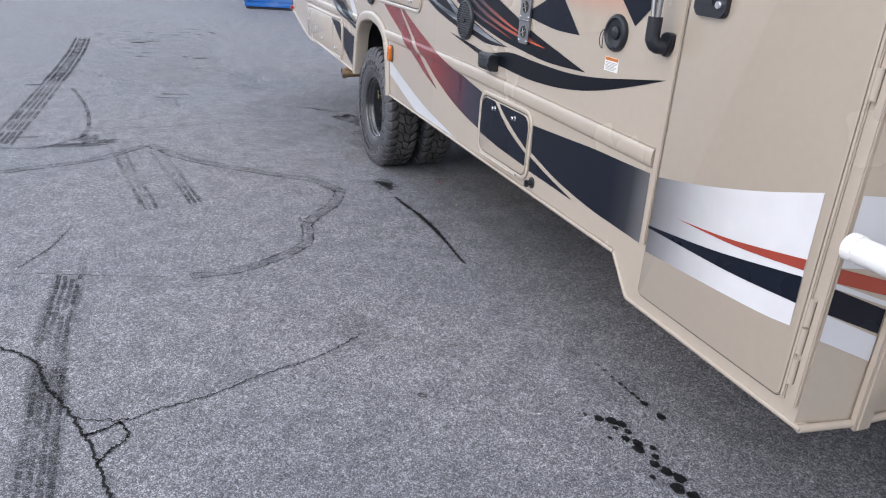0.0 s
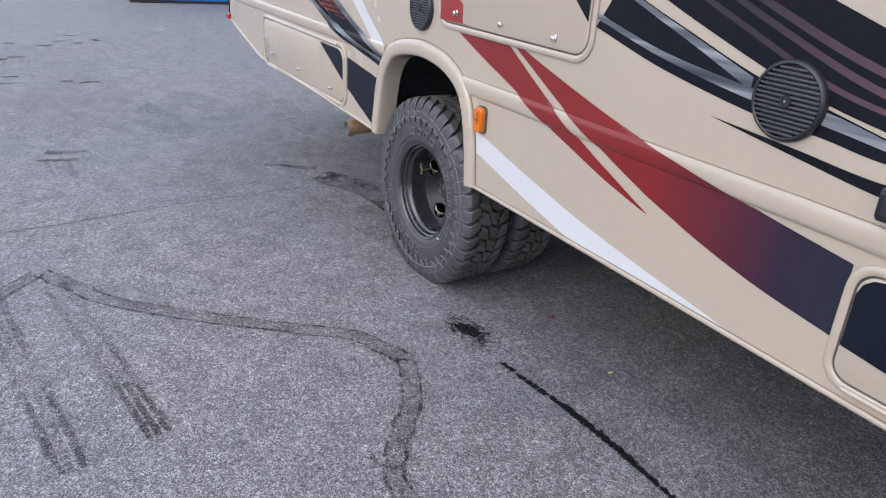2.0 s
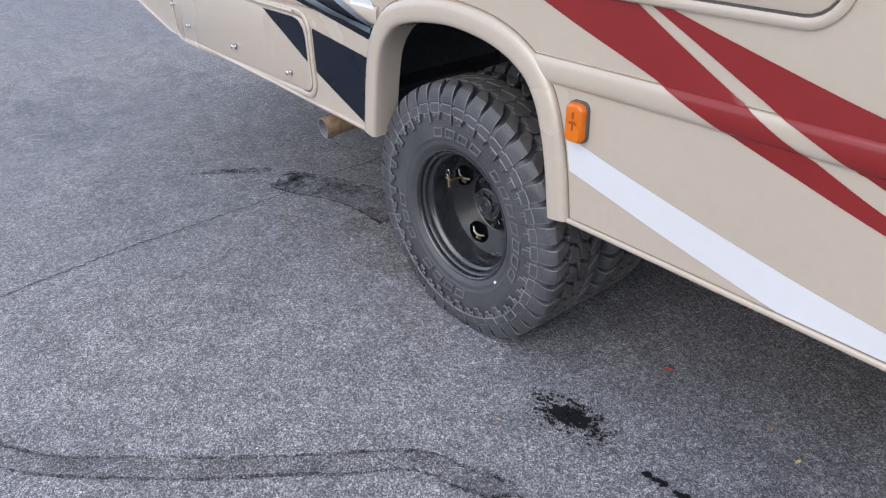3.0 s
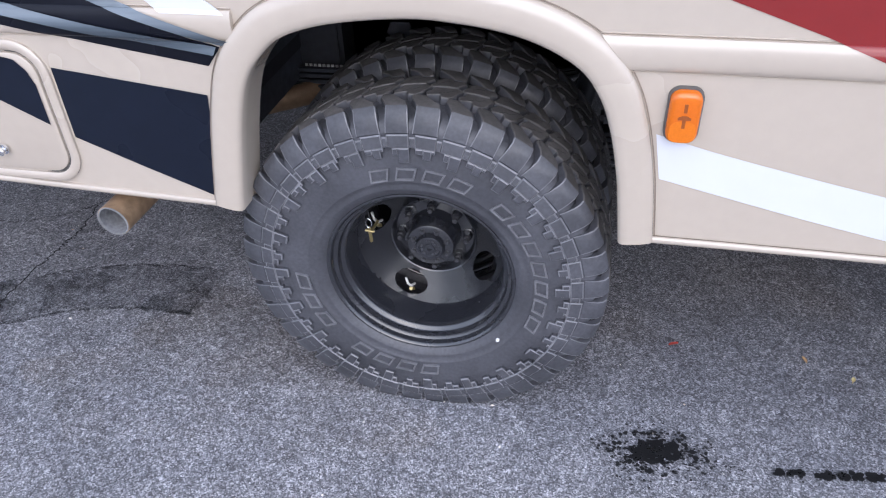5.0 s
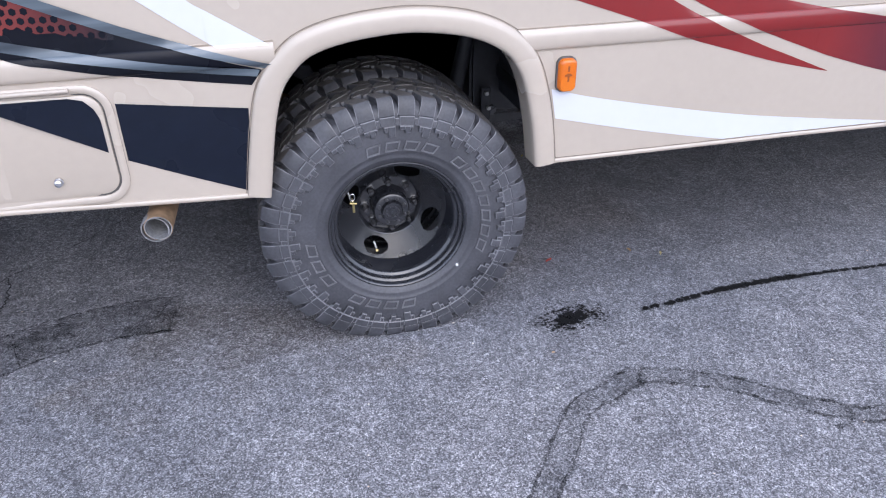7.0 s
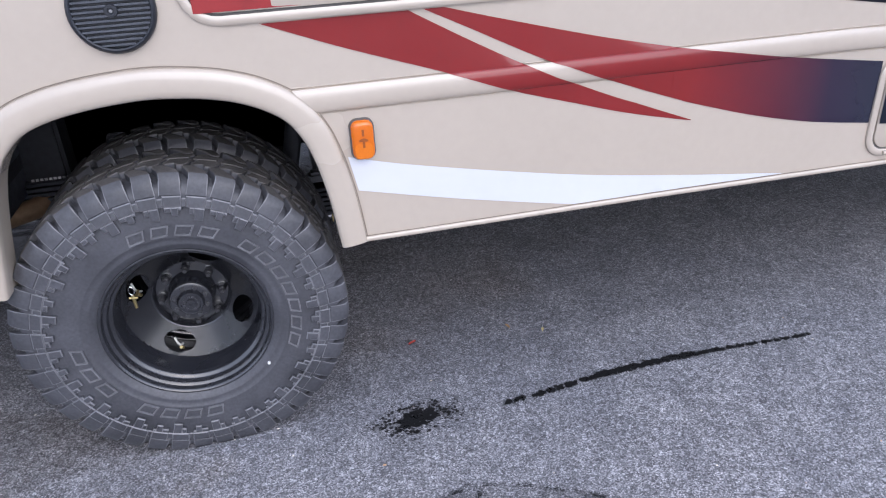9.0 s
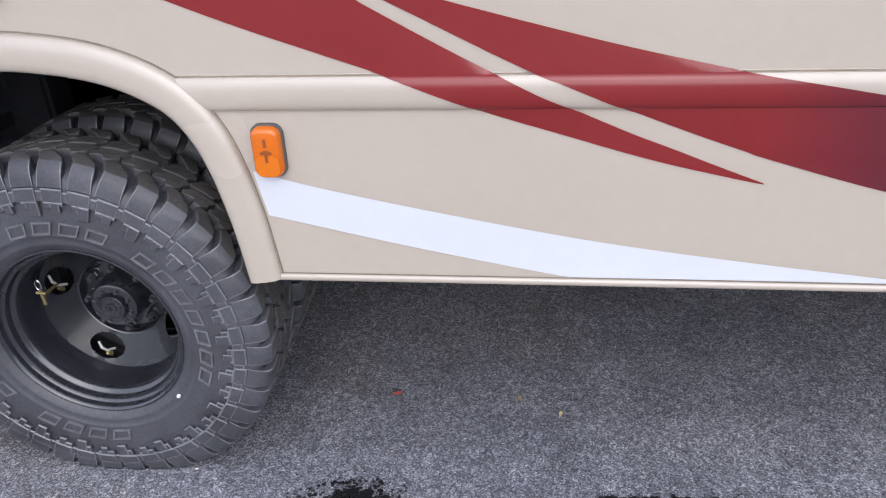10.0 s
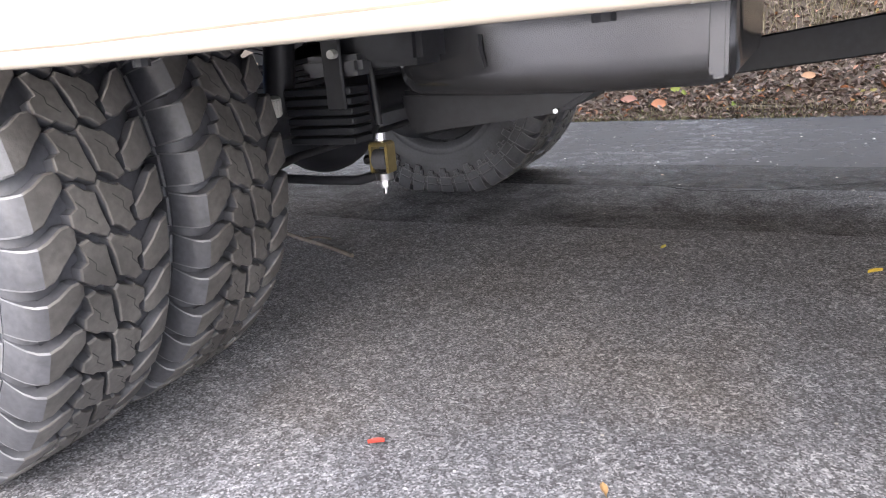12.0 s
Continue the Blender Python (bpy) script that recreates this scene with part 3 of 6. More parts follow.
lug_print([(0.02, -1.336), (0.253, -1.295), (0.42, -1.270)], 0.078, 3, 0.030, 122, 0.004, 0.45)
lug_print([(0.36, -1.279), (0.55, -1.250), (0.71, -1.226)], 0.088, 3, 0.030, 121, 0.002, 0.85, material="skiddark", shear=0.0)
SCUFF_PATCHES = []
TICK = [(-2.877, -2.124), (-2.094, -1.971), (-1.444, -1.902), (-0.988, -1.918), (-0.835, -2.014), (-0.672, -2.181), (-0.693, -2.426)]
tyre_mark(TICK, 0.045, 1, 140, label="curved dark scuff on asphalt", material="skiddark")
for k, (x, y, a, b) in enumerate([(-0.70, -2.06, 0.035, 0.16), (-0.73, -1.88, 0.06, 0.16), (-0.90, -1.88, 0.12, 0.07), (-0.80, -1.76, 0.05, 0.09), (-0.98, -2.3, 0.03, 0.12)]):
    SCUFF_PATCHES.append((x, y, a, b, 600 + k))
tyre_mark([(-0.92, -1.97), (-0.83, -1.86), (-0.71, -1.708)], 0.11, 3, 155, label="dark scuff on asphalt")
tyre_mark([(-2.44, -1.35), (-2.40, -1.22), (-2.39, -1.08)], 0.17, 2, 170, label="short dark scuff on asphalt", material="skiddark")
tyre_mark([(-2.35, -1.327), (-2.15, -1.32), (-2.0, -1.298)], 0.035, 1, 171, label="short dark scuff on asphalt")
tyre_mark([(-2.3, -1.2), (-2.1, -1.205), (-1.9, -1.194)], 0.035, 1, 172, label="short dark scuff on asphalt")
tyre_mark([(-1.83, -0.145), (-1.72, 0.0), (-1.6, 0.13)], 0.04, 1, 158, label="thin dark scuff on asphalt")
PATCH = [(-1.43, 0.185), (-1.38, 0.205), (-1.30, 0.236), (-1.17, 0.305), (-1.02, 0.348), (-0.87, 0.365), (-0.742, 0.360)]
ribbon("crack_seal", rough_path(PATCH, 0.004, 5, 71), 0.215, "sealpatch", 0.003, "wide smooth tar patch sealing a crack", 0.06, 71, per=3)
for side in (-1, 1):
    ribbon("crack_seal_edge", rough_path(offset_path(PATCH, side * 0.105), 0.005, 7, 72 + side), 0.009, "tar_edge", 0.005, "thin dark edge of the tar patch", 0.7, 72, per=3)
ribbon("crack_seal_edge", [(-1.455, 0.275), (-1.49, 0.185), (-1.40, 0.105)], 0.014, "tar_edge", 0.005, "rounded dark end of the tar patch", 0.5, 75, per=6)
ribbon("crack_seal", rough_path([(-1.80, -0.10), (-1.71, 0.05), (-1.60, 0.19)], 0.005, 5, 76), 0.045, "tar_edge", 0.004, "narrow dark tar line", 0.35, 76, per=3)


def blot(name, cx, cy, rx, ry, material, label, seed, z=0.004, n=40, ragged=0.35):
    """A ragged flat stain."""
    rnd = random.Random(seed)
    ph = [rnd.uniform(0, 6.28) for _ in range(6)]
    verts = [(cx, cy, z)]
    for k in range(n):
        a = k * math.tau / n
        w = 1 + ragged * (0.5 * math.sin(3 * a + ph[0]) + 0.35 * math.sin(5 * a + ph[1]) + 0.3 * math.sin(9 * a + ph[2]) + rnd.uniform(-0.3, 0.3)) * 0.7
        verts.append((cx + rx * w * math.cos(a), cy + ry * w * math.sin(a), z))
    ob = raw_part(name, verts, [(0, 1 + k, 1 + (k + 1) % n) for k in range(n)], material, ground)
    ob["label"] = label
    return ob


def spatter(name, drops, label, seed):
    """Many ragged little drops that run into one stain."""
    r_ = random.Random(seed)
    verts, faces = [], []
    for x, y, rx, ry in drops:
        i, turn, z = len(verts), r_.uniform(0, 6.28), 0.0045 + r_.random() * 0.0012
        n = 9 if max(rx, ry) > 0.004 else 6
        for k in range(n):
            a = turn + k * math.tau / n
            w = r_.uniform(0.72, 1.22)
            verts.append((x + rx * w * math.cos(a), y + ry * w * math.sin(a), z))
        faces.append(tuple(range(i, i + n)))
    return raw_part(name, verts, faces, "oil", ground, label)


rnd = random.Random(5)
drops = []
for k in range(420):
    x, y = rnd.gauss(0, 0.043), rnd.gauss(0, 0.025)
    near = math.hypot(x / 0.075, y / 0.042)
    q = rnd.uniform(0.004, 0.0095) if near < 0.8 else rnd.uniform(0.002, 0.005)
    drops.append((0.572 + x + 0.35 * y, -0.020 + y + 0.10 * x, q, q * 0.8))
for k in range(150):
    a, d = rnd.uniform(0, 6.28), 0.9 + abs(rnd.gauss(0, 0.5))
    q = rnd.uniform(0.002, 0.0068) / d
    drops.append((0.575 + 0.090 * d * math.cos(a), -0.022 + 0.056 * d * math.sin(a), q, q))
for k in range(26):
    q = rnd.uniform(0.001, 0.003)
    drops.append((rnd.uniform(0.66, 0.80), rnd.gauss(-0.034, 0.006), q, q))
spatter("oil_splat", drops, "black oil splat with fine spatter on asphalt", 1)
DRIP = [(0.84, -0.030), (0.95, -0.02), (1.05, -0.008), (1.139, 0.004), (1.22, 0.012), (1.301, 0.015), (1.39, 0.018), (1.462, 0.016), (1.57, 0.013), (1.68, 0.008), (1.78, 0.003), (1.885, -0.002)]
drops = []
line = spline(DRIP, 26)
for k, p in enumerate(line):
    f = k / len(line)
    wide = 0.0082 + 0.0038 * math.sin(math.pi * min(1, f * 1.2)) - 0.0012 * max(0, f - 0.55) / 0.45
    bead = math.sin(k * 0.62 + 1.3 * math.sin(k * 0.17))
    if bead < (-0.40 if f < 0.25 else -0.85 if f < 0.7 else -0.50):
        continue
    for _ in range(3):
        q = wide * rnd.uniform(0.45, 0.8)
        drops.append((p[0] + rnd.uniform(-0.004, 0.004), p[1] + rnd.gauss(0, wide * 0.42), q * 1.05, q))
    if rnd.random() < 0.35:
        q = rnd.uniform(0.001, 0.003)
        drops.append((p[0] + rnd.uniform(-0.02, 0.02), p[1] + rnd.choice((-1, 1)) * rnd.uniform(0.012, 0.03), q, q))
spatter("oil_drip", drops, "line of black oil drips on asphalt", 2)
for k, (x, y, s) in enumerate([(2.93, 0.138, .008), (2.97, 0.14, .01), (3.02, .142, .01), (3.07, .147, .014), (3.10, .149, .011), (3.14, .152, .016), (3.17, .155, .013), (3.205, .157, .022), (3.292, .166, .026),
                               (3.236, -.056, .026), (3.26, -.02, .03), (3.287, .003, .028), (3.30, -.03, .016), (3.33, .0, .02), (3.36, -.03, .022), (3.39, -.005, .026), (3.42, -.02, .03), (3.43, .03, .018), (3.47, .01, .02),
                               (3.5, -.015, .026), (3.541, 0.0, .03), (3.58, .02, .032), (3.616, -.016, .034), (3.66, .01, .03), (3.2, -.09, .012), (3.34, -.08, .012), (3.55, -.06, .016)]):
    blot("oil_spot", x, y, s * 0.74, s * 0.62, "oil", "round black oil drip on asphalt", 400 + k, n=20, z=0.005, ragged=0.25)
blot("oil_spot", 2.93, -0.60, 0.02, 0.017, "tar_edge", "small dark spot on asphalt", 90)
blot("oil_spot", 0.565, -0.525, 0.022, 0.016, "tar", "small dark spot on asphalt", 91)
for k, (x, y, a, b) in enumerate([(-1.40, 0.20, 0.06, 0.055), (-1.205, 0.29, 0.055, 0.075), (-1.13, 0.34, 0.07, 0.05), (-0.755, 0.315, 0.03, 0.06), (-0.86, 0.29, 0.05, 0.03)]):
    blot("tar_patch", x, y, a, b, "tardab", "smooth dark dab of tar", 700 + k, z=0.0055, ragged=0.5)
blot("dust_patch", -0.55, 0.05, 0.45, 0.30, "dust", "tan dust patch beside the tyre", 92, z=0.002, ragged=0.5)
blot("dust_patch", 0.55, 1.0, 0.9, 0.5, "dust", "tan dust under the vehicle", 93, z=0.002, ragged=0.5)
blot("damp_patch", 2.42, -0.70, 0.17, 0.10, "damp", "small dark smudge on asphalt", 96, z=0.002, ragged=0.5)
blot("damp_patch", -2.2, 0.2, 1.7, 0.9, "damp", "darker smooth patch of asphalt", 94, z=0.0015, ragged=0.5)
blot("damp_patch", -4.5, -1.2, 2.2, 0.8, "damp", "darker smooth patch of asphalt", 95, z=0.0015, ragged=0.5)
# darker band from past the vehicle's middle to near its far side
blot("damp_patch", 1.6, 1.95, 2.6, 0.42, "darkband", "smooth dark band on the asphalt under the vehicle", 98, z=0.0018, n=60, ragged=0.3)
# darker strip from the far wall to the foot of the bank
blot("damp_patch", 2.5, 2.95, 11.0, 0.9, "darkasphalt", "dark smooth strip of asphalt beside the bank", 97, z=0.0015, n=90, ragged=0.06)
for x, y, a, b, seed in SCUFF_PATCHES:
    blot("scuff_patch", x, y, a, b, "skiddark", "dark rubber scuff on asphalt", seed, ragged=0.7)
STAINS = [(-6.1, -1.53), (-6.2, -1.33), (-6.67, -0.85), (-7.03, -0.66), (-7.17, -0.44), (-5.13, -1.42), (-4.81, -0.98), (-4.72, -0.8), (-4.83, -1.48), (-7.75, -1.87), (-8.94, 0.75), (-9.08, -2.99), (-8.33, -2.68), (-8.21, -2.51), (-8.11, -1.86), (-7.27, -1.72), (-7.12, -1.37), (-7.2, -0.84), (-7.25, -0.46),
          (-6.07, -1.53), (-5.53, -1.66), (-6.91, -1.01), (-10.18, -3.41), (-10.97, -2.56), (-3.03, -2.47), (-7.64, -0.68), (-6.9, -2.02)]
for k, (x, y) in enumerate(STAINS):
    blot("ground_spot", x, y, rnd.uniform(0.025, 0.06), rnd.uniform(0.04, 0.11), "skiddark", "small dark stain on asphalt", 500 + k, n=16)

ribbon("paint_line", [(-10.72, 0.70), (-10.66, 0.95), (-10.58, 1.28)], 0.10, "oldpaint", 0.003, "short worn white paint line on asphalt", 0.3, 60, per=6)
ribbon("paint_line", [(-9.70, 1.08), (-9.66, 1.25)], 0.07, "oldpaint", 0.003, "pale scrape on asphalt", 0.4, 61, per=5)
ribbon("paint_line", [(-8.12, 0.34), (-8.06, 0.64)], 0.16, "oldpaint", 0.003, "pale scrape on asphalt", 0.4, 62, per=5)

# loose grit, and the few leaves that lie about
verts, faces = [], []
for k in range(900):
    x, y = rnd.uniform(-2.5, 4.0), rnd.uniform(-2.6, 3.6)
    s = rnd.uniform(0.0015, 0.004) * (2.1 if y > 1.9 else 1)
    a = rnd.uniform(0, 6.28)
    i = len(verts)
    for q in range(4):
        verts.append((x + s * math.cos(a + q * 1.571), y + s * math.sin(a + q * 1.571), 0.001))
    verts.append((x, y, 0.001 + s * 0.4))
    faces += [(i + q, i + (q + 1) % 4, i + 4) for q in range(4)]
for k in range(90):
    x, y = rnd.uniform(-9.0, 2.5), rnd.uniform(-3.4, 0.6)
    s = rnd.uniform(0.003, 0.008)
    a = rnd.uniform(0, 6.28)
    i = len(verts)
    for q in range(4):
        verts.append((x + s * math.cos(a + q * 1.571), y + s * 0.6 * math.sin(a + q * 1.571), 0.001))
    verts.append((x, y, 0.001 + s * 0.5))
    faces += [(i + q, i + (q + 1) % 4, i + 4) for q in range(4)]
tagged(raw_part("grit", verts, faces, "grit"), "scattered pale grit on the asphalt", "grit", kind="stuff")


def leaf(x, y, length, width, turn, colour, label, z=0.0, lean=0.0):
    bm = bmesh.new()
    n = 7
    rows = []
    for k in range(n):
        t = k / (n - 1)
        w = width * math.sin(math.pi * min(0.98, max(0.02, t))) ** 0.7 / 2
        rows.append([bm.verts.new((length * (t - 0.5), s * w, 0.006 + 0.006 * abs(s) + 0.004 * t)) for s in (-1, 0, 1)])
    for a, b in zip(rows, rows[1:]):
        bm.faces.new((a[0], a[1], b[1], b[0]))
        bm.faces.new((a[1], a[2], b[2], b[1]))
    mt = surface("leaf_" + label.split()[0], colour, 0.6, vary=0.3, grain=200, relief=0.2)
    ob = part("leaf", bm, mt)
    ob.matrix_world = pose(x, y, z, lean, 0, turn)
    return tagged(ob, label, "leaf", "fallen leaves")


leaf(0.633, 0.352, 0.026, 0.008, 15, (0.40, 0.05, 0.035), "red narrow fallen leaf on asphalt")
leaf(0.967, 0.345, 0.020, 0.010, 120, (0.42, 0.27, 0.14), "tan small fallen leaf on asphalt")
leaf(1.073, 0.288, 0.018, 0.01, 70, (0.6, 0.5, 0.25), "yellowish small fallen leaf on asphalt")
leaf(1.327, 1.266, 0.03, 0.012, 20, (0.5, 0.36, 0.05), "yellow fallen leaf under the vehicle")
leaf(0.877, 1.355, 0.013, 0.008, 30, (0.45, 0.4, 0.08), "yellow fallen leaf under the vehicle")

bm = bmesh.new()
tube(bm, [(-0.252, 1.298, 0.008), (-0.14, 1.235, 0.014), (-0.02, 1.19, 0.011), (0.098, 1.136, 0.008)], 0.006, 8)
tube(bm, [(-0.14, 1.235, 0.014), (-0.09, 1.25, 0.018), (-0.05, 1.255, 0.012)], 0.0035, 6)
tagged(part("twig", bm, "bark"), "thin dry brown twig lying on asphalt", "twig")


# ---- motorhome ----
motorhome = tagged(empty("motorhome"), "beige motorhome with red, navy and black graphics on off-road tyres", "motorhome")
ROOF, WIDE = 2.95, 2.42
MH, MB = 0.029, 0.0125          # belt moulding: half height, bulge


def mz(x):
    """The moulding's middle height, which falls a little toward the door."""
    return 0.954 - 0.020 * max(0.0, min(1.0, (x - 1.8) / 1.4)) + (0.016 if x < 0 else 0)


ARCH = [(-0.377, 0.585), (-0.358, 0.697), (-0.338, 0.797), (-0.311, 0.882), (-0.267, 0.943), (-0.209, 0.986), (-0.111, 1.014), (0.027, 1.028), (0.13, 1.022), (0.219, 1.006), (0.293, 0.978), (0.352, 0.938), (0.391, 0.882), (0.414, 0.82), (0.43, 0.752), (0.441, 0.688), (0.453, 0.585)]
arch_line = [tuple(p) for p in spline(ARCH, 5)]

# side wall with the wheel opening
low = [(-2.79, 0.80), (-2.75, 0.79), (-2.09, 0.638), (-1.0, 0.609), (-0.45, 0.585), (-0.385, 0.582)]
base = low + arch_line[1:-1] + [(0.4535, 0.588), (0.6, 0.588), (1.3, 0.586), (2.2, 0.577), (3.093, 0.570), (3.19, 0.450), (3.915, 0.446)]
verts, faces = [], []
for x, z in base:
    verts += [(x, 0.0, z), (x, 0.0, ROOF), (x, 0.035, z), (x, 0.035, ROOF)]
for k in range(len(base) - 1):
    i, j = 4 * k, 4 * k + 4
    faces += [(i, j, j + 1, i + 1), (i + 2, i + 3, j + 3, j + 2), (i, i + 2, j + 2, j), (i + 1, j + 1, j + 3, i + 3)]
j = 4 * (len(base) - 1)
faces += [(0, 1, 3, 2), (j, j + 2, j + 3, j + 1)]
wall = raw_part("side_wall", verts, faces, "beige", motorhome)
for name, pts in (("rear_wall", (-2.79, -2.755, 0.0, WIDE, 0.80, ROOF)), ("far_wall", (-2.79, 3.938, WIDE - 0.035, WIDE, 0.60, ROOF)),
                  ("roof", (-2.79, 4.9, 0.0, WIDE, ROOF, ROOF + 0.06)), ("front_wall", (4.9, 4.94, 0.32, WIDE - 0.3, 0.45, ROOF))):
    bm = bmesh.new()
    box(bm, *pts)
    part(name, bm, "beige", motorhome, smooth=0)
# front end of the coach, which turns square inward ahead of the door, and the cab side behind it
bm = bmesh.new()
plan = [(3.915, 0.0005), (3.944, 0.150), (3.944, 0.36), (3.93, 0.36), (3.93, 0.155), (3.905, 0.02)]
lo_, hi_ = [bm.verts.new((x, y, 0.446)) for x, y in plan], [bm.verts.new((x, y, ROOF)) for x, y in plan]
bm.faces.new(lo_[::-1])
bm.faces.new(hi_)
for k in range(len(plan)):
    bm.faces.new((lo_[k], lo_[(k + 1) % 6], hi_[(k + 1) % 6], hi_[k]))
front = part("front_end_wall", bm, "beige", motorhome, smooth=0)
bm = bmesh.new()
tube(bm, [(3.930, -0.001, 0.450), (3.952, 0.150, 0.450), (3.954, 0.36, 0.450)], 0.011, 12)
part("skirt_trim", bm, "beige", motorhome)
bm = bmesh.new()
box(bm, 3.943, 3.972, 0.150, 0.205, 0.432, ROOF, 0.008, 3)
part("cab_post", bm, "beige", motorhome)
bm = bmesh.new()
box(bm, 3.952, 4.9, 0.36, 0.40, 0.446, ROOF)
part("cab_side", bm, "beige", motorhome, smooth=0)


KNOTS = (-1.0, -0.45, 0.6, 1.3)


def bow(x):
    """The wall is drawn in a little round the wheel opening."""
    return 0.022 * max(0.0, min(1.0, (x - KNOTS[0]) / (KNOTS[1] - KNOTS[0]), (KNOTS[3] - x) / (KNOTS[3] - KNOTS[2])))


def crest(k):
    """Bulge of the moulding at step k of twelve across its height: full face, tight edges."""
    return max(0.0, math.sin(math.pi * k / 12)) ** 0.62


def bulge(x, z):
    if (0.36 < x < 3.215 or x < -0.28) and abs(z - mz(x)) < MH:
        u = math.acos(max(-1.0, min(1.0, (z - mz(x)) / MH))) / (math.pi / 12)
        k = min(11, int(u))
        z0, z1 = math.cos(math.pi * k / 12), math.cos(math.pi * (k + 1) / 12)
        y0, y1 = crest(k), crest(k + 1)
        return MB * (y0 + (y1 - y0) * ((z - mz(x)) / MH - z0) / (z1 - z0))
    return 0.0


# belt moulding: half-round strip, interrupted by the wheel opening
def moulding(x0, x1, slope0=0.0):
    bm = bmesh.new()
    sec = [(MH * math.cos(math.pi * k / 12), -MB * crest(k)) for k in range(13)]
    sec = [(MH + 0.004, 0.001), (MH + 0.003, -0.003)] + sec + [(-MH - 0.003, -0.003), (-MH - 0.004, 0.001)]
    rings = []
    for i, x in enumerate(sorted([x0 + (x1 - x0) * q / 12 for q in range(13)] + [q for q in KNOTS if x0 < q < x1])):
        rings.append([bm.verts.new((x + (slope0 * s if i == 0 else 0), y, mz(x) + s)) for s, y in sec])
    for p, q in zip(rings, rings[1:]):
        for k in range(len(sec) - 1):
            bm.faces.new((p[k], p[k + 1], q[k + 1], q[k]))
    bm.faces.new(rings[0])
    bm.faces.new(rings[-1])
    return part("belt_moulding", bm, "beige", motorhome, "half-round beige moulding strip", smooth=30)


moulding(0.378, 3.212, -0.9)
moulding(-2.78, -0.29)

# rolled trim along the bottom edge of the skirt
def trim(pts, label="rounded beige skirt trim"):
    bm = bmesh.new()
    sec = [(0.0065, -0.001), (0.0065, -0.004), (0.005, -0.006), (0.0, -0.0075), (-0.006, -0.006), (-0.0085, -0.001), (-0.009, 0.006), (-0.008, 0.03), (0.0065, 0.03)]
    sweep(bm, pts, sec + sec[:1])
    return part("skirt_trim", bm, "beige", motorhome, label, smooth=50)


trim([(0.458, 0.591), (0.6, 0.5905), (1.3, 0.5885), (3.088, 0.574)])
trim([(3.092, 0.572), (3.19, 0.458), (3.202, 0.452), (3.936, 0.452)])
trim([(-2.75, 0.797), (-2.10, 0.648), (-2.06, 0.642), (-1.0, 0.612), (-0.45, 0.590), (-0.388, 0.588)])
# dark joint above the trim
bm = bmesh.new()
a = [bm.verts.new((x, -0.0014, z)) for x, z in ((0.458, 0.598), (0.6, 0.5975), (1.3, 0.5955), (3.085, 0.581), (3.085, 0.583), (1.3, 0.5975), (0.6, 0.5995), (0.458, 0.600))]
bm.faces.new(a)
part("trim_joint", bm, "jointline", motorhome)

# wheel-arch flare
bm = bmesh.new()
flare = [(0.034, 0.0), (0.0335, -0.010), (0.031, -0.017), (0.025, -0.021), (0.012, -0.0235), (-0.012, -0.0245), (-0.023, -0.023), (-0.029, -0.019), (-0.0315, -0.012), (-0.032, 0.01), (-0.033, 0.07), (-0.028, 0.07), (-0.026, 0.0)]
sweep(bm, arch_line, [(q, y + 0.006) for q, y in flare + flare[:1]])
part("wheel_arch_flare", bm, "beige", motorhome, "rounded beige wheel-arch flare", smooth=50)
bm = bmesh.new()
sweep(bm, arch_line, [(0.0355, -0.002), (0.0375, -0.002), (0.0375, 0.001), (0.0355, 0.001), (0.0355, -0.002)])
part("flare_seal", bm, "jointline", motorhome)

# wheel well: liner, back wall, underfloor
bm = bmesh.new()
inner = [(-0.455, 0.60), (-0.45, 0.72), (-0.42, 0.90), (-0.34, 1.0), (-0.2, 1.06), (0.03, 1.08), (0.26, 1.05), (0.40, 0.98), (0.48, 0.88), (0.51, 0.70), (0.512, 0.60)]
ln = [tuple(p) for p in spline(inner, 4)]
a = [bm.verts.new((x, 0.04, z)) for x, z in ln]
b = [bm.verts.new((x, 0.80, z)) for x, z in ln]
for k in range(len(a) - 1):
    bm.faces.new((a[k], a[k + 1], b[k + 1], b[k]))
bm.faces.new(b)
bmesh.ops.solidify(bm, geom=bm.faces[:], thickness=0.012)
part("wheel_well_liner", bm, "liner", motorhome, "black wheel-well liner")
for x0, x1, z0 in ((-2.75, -2.0, 0.84), (-2.0, -0.45, 0.68), (0.50, 3.9, 0.655)):
    bm = bmesh.new()
    box(bm, x0, x1, 0.04, WIDE - 0.04, z0, z0 + 0.04)
    part("underfloor", bm, "chassis", motorhome)
bm = bmesh.new()
box(bm, -0.45, 0.5, 0.80, WIDE - 0.80, 0.655, 0.70)
part("underfloor", bm, "chassis", motorhome)
bm = bmesh.new()
box(bm, -0.46, 0.515, WIDE - 0.79, WIDE - 0.04, 1.02, 1.06)
part("wheel_well_liner", bm, "liner", motorhome)


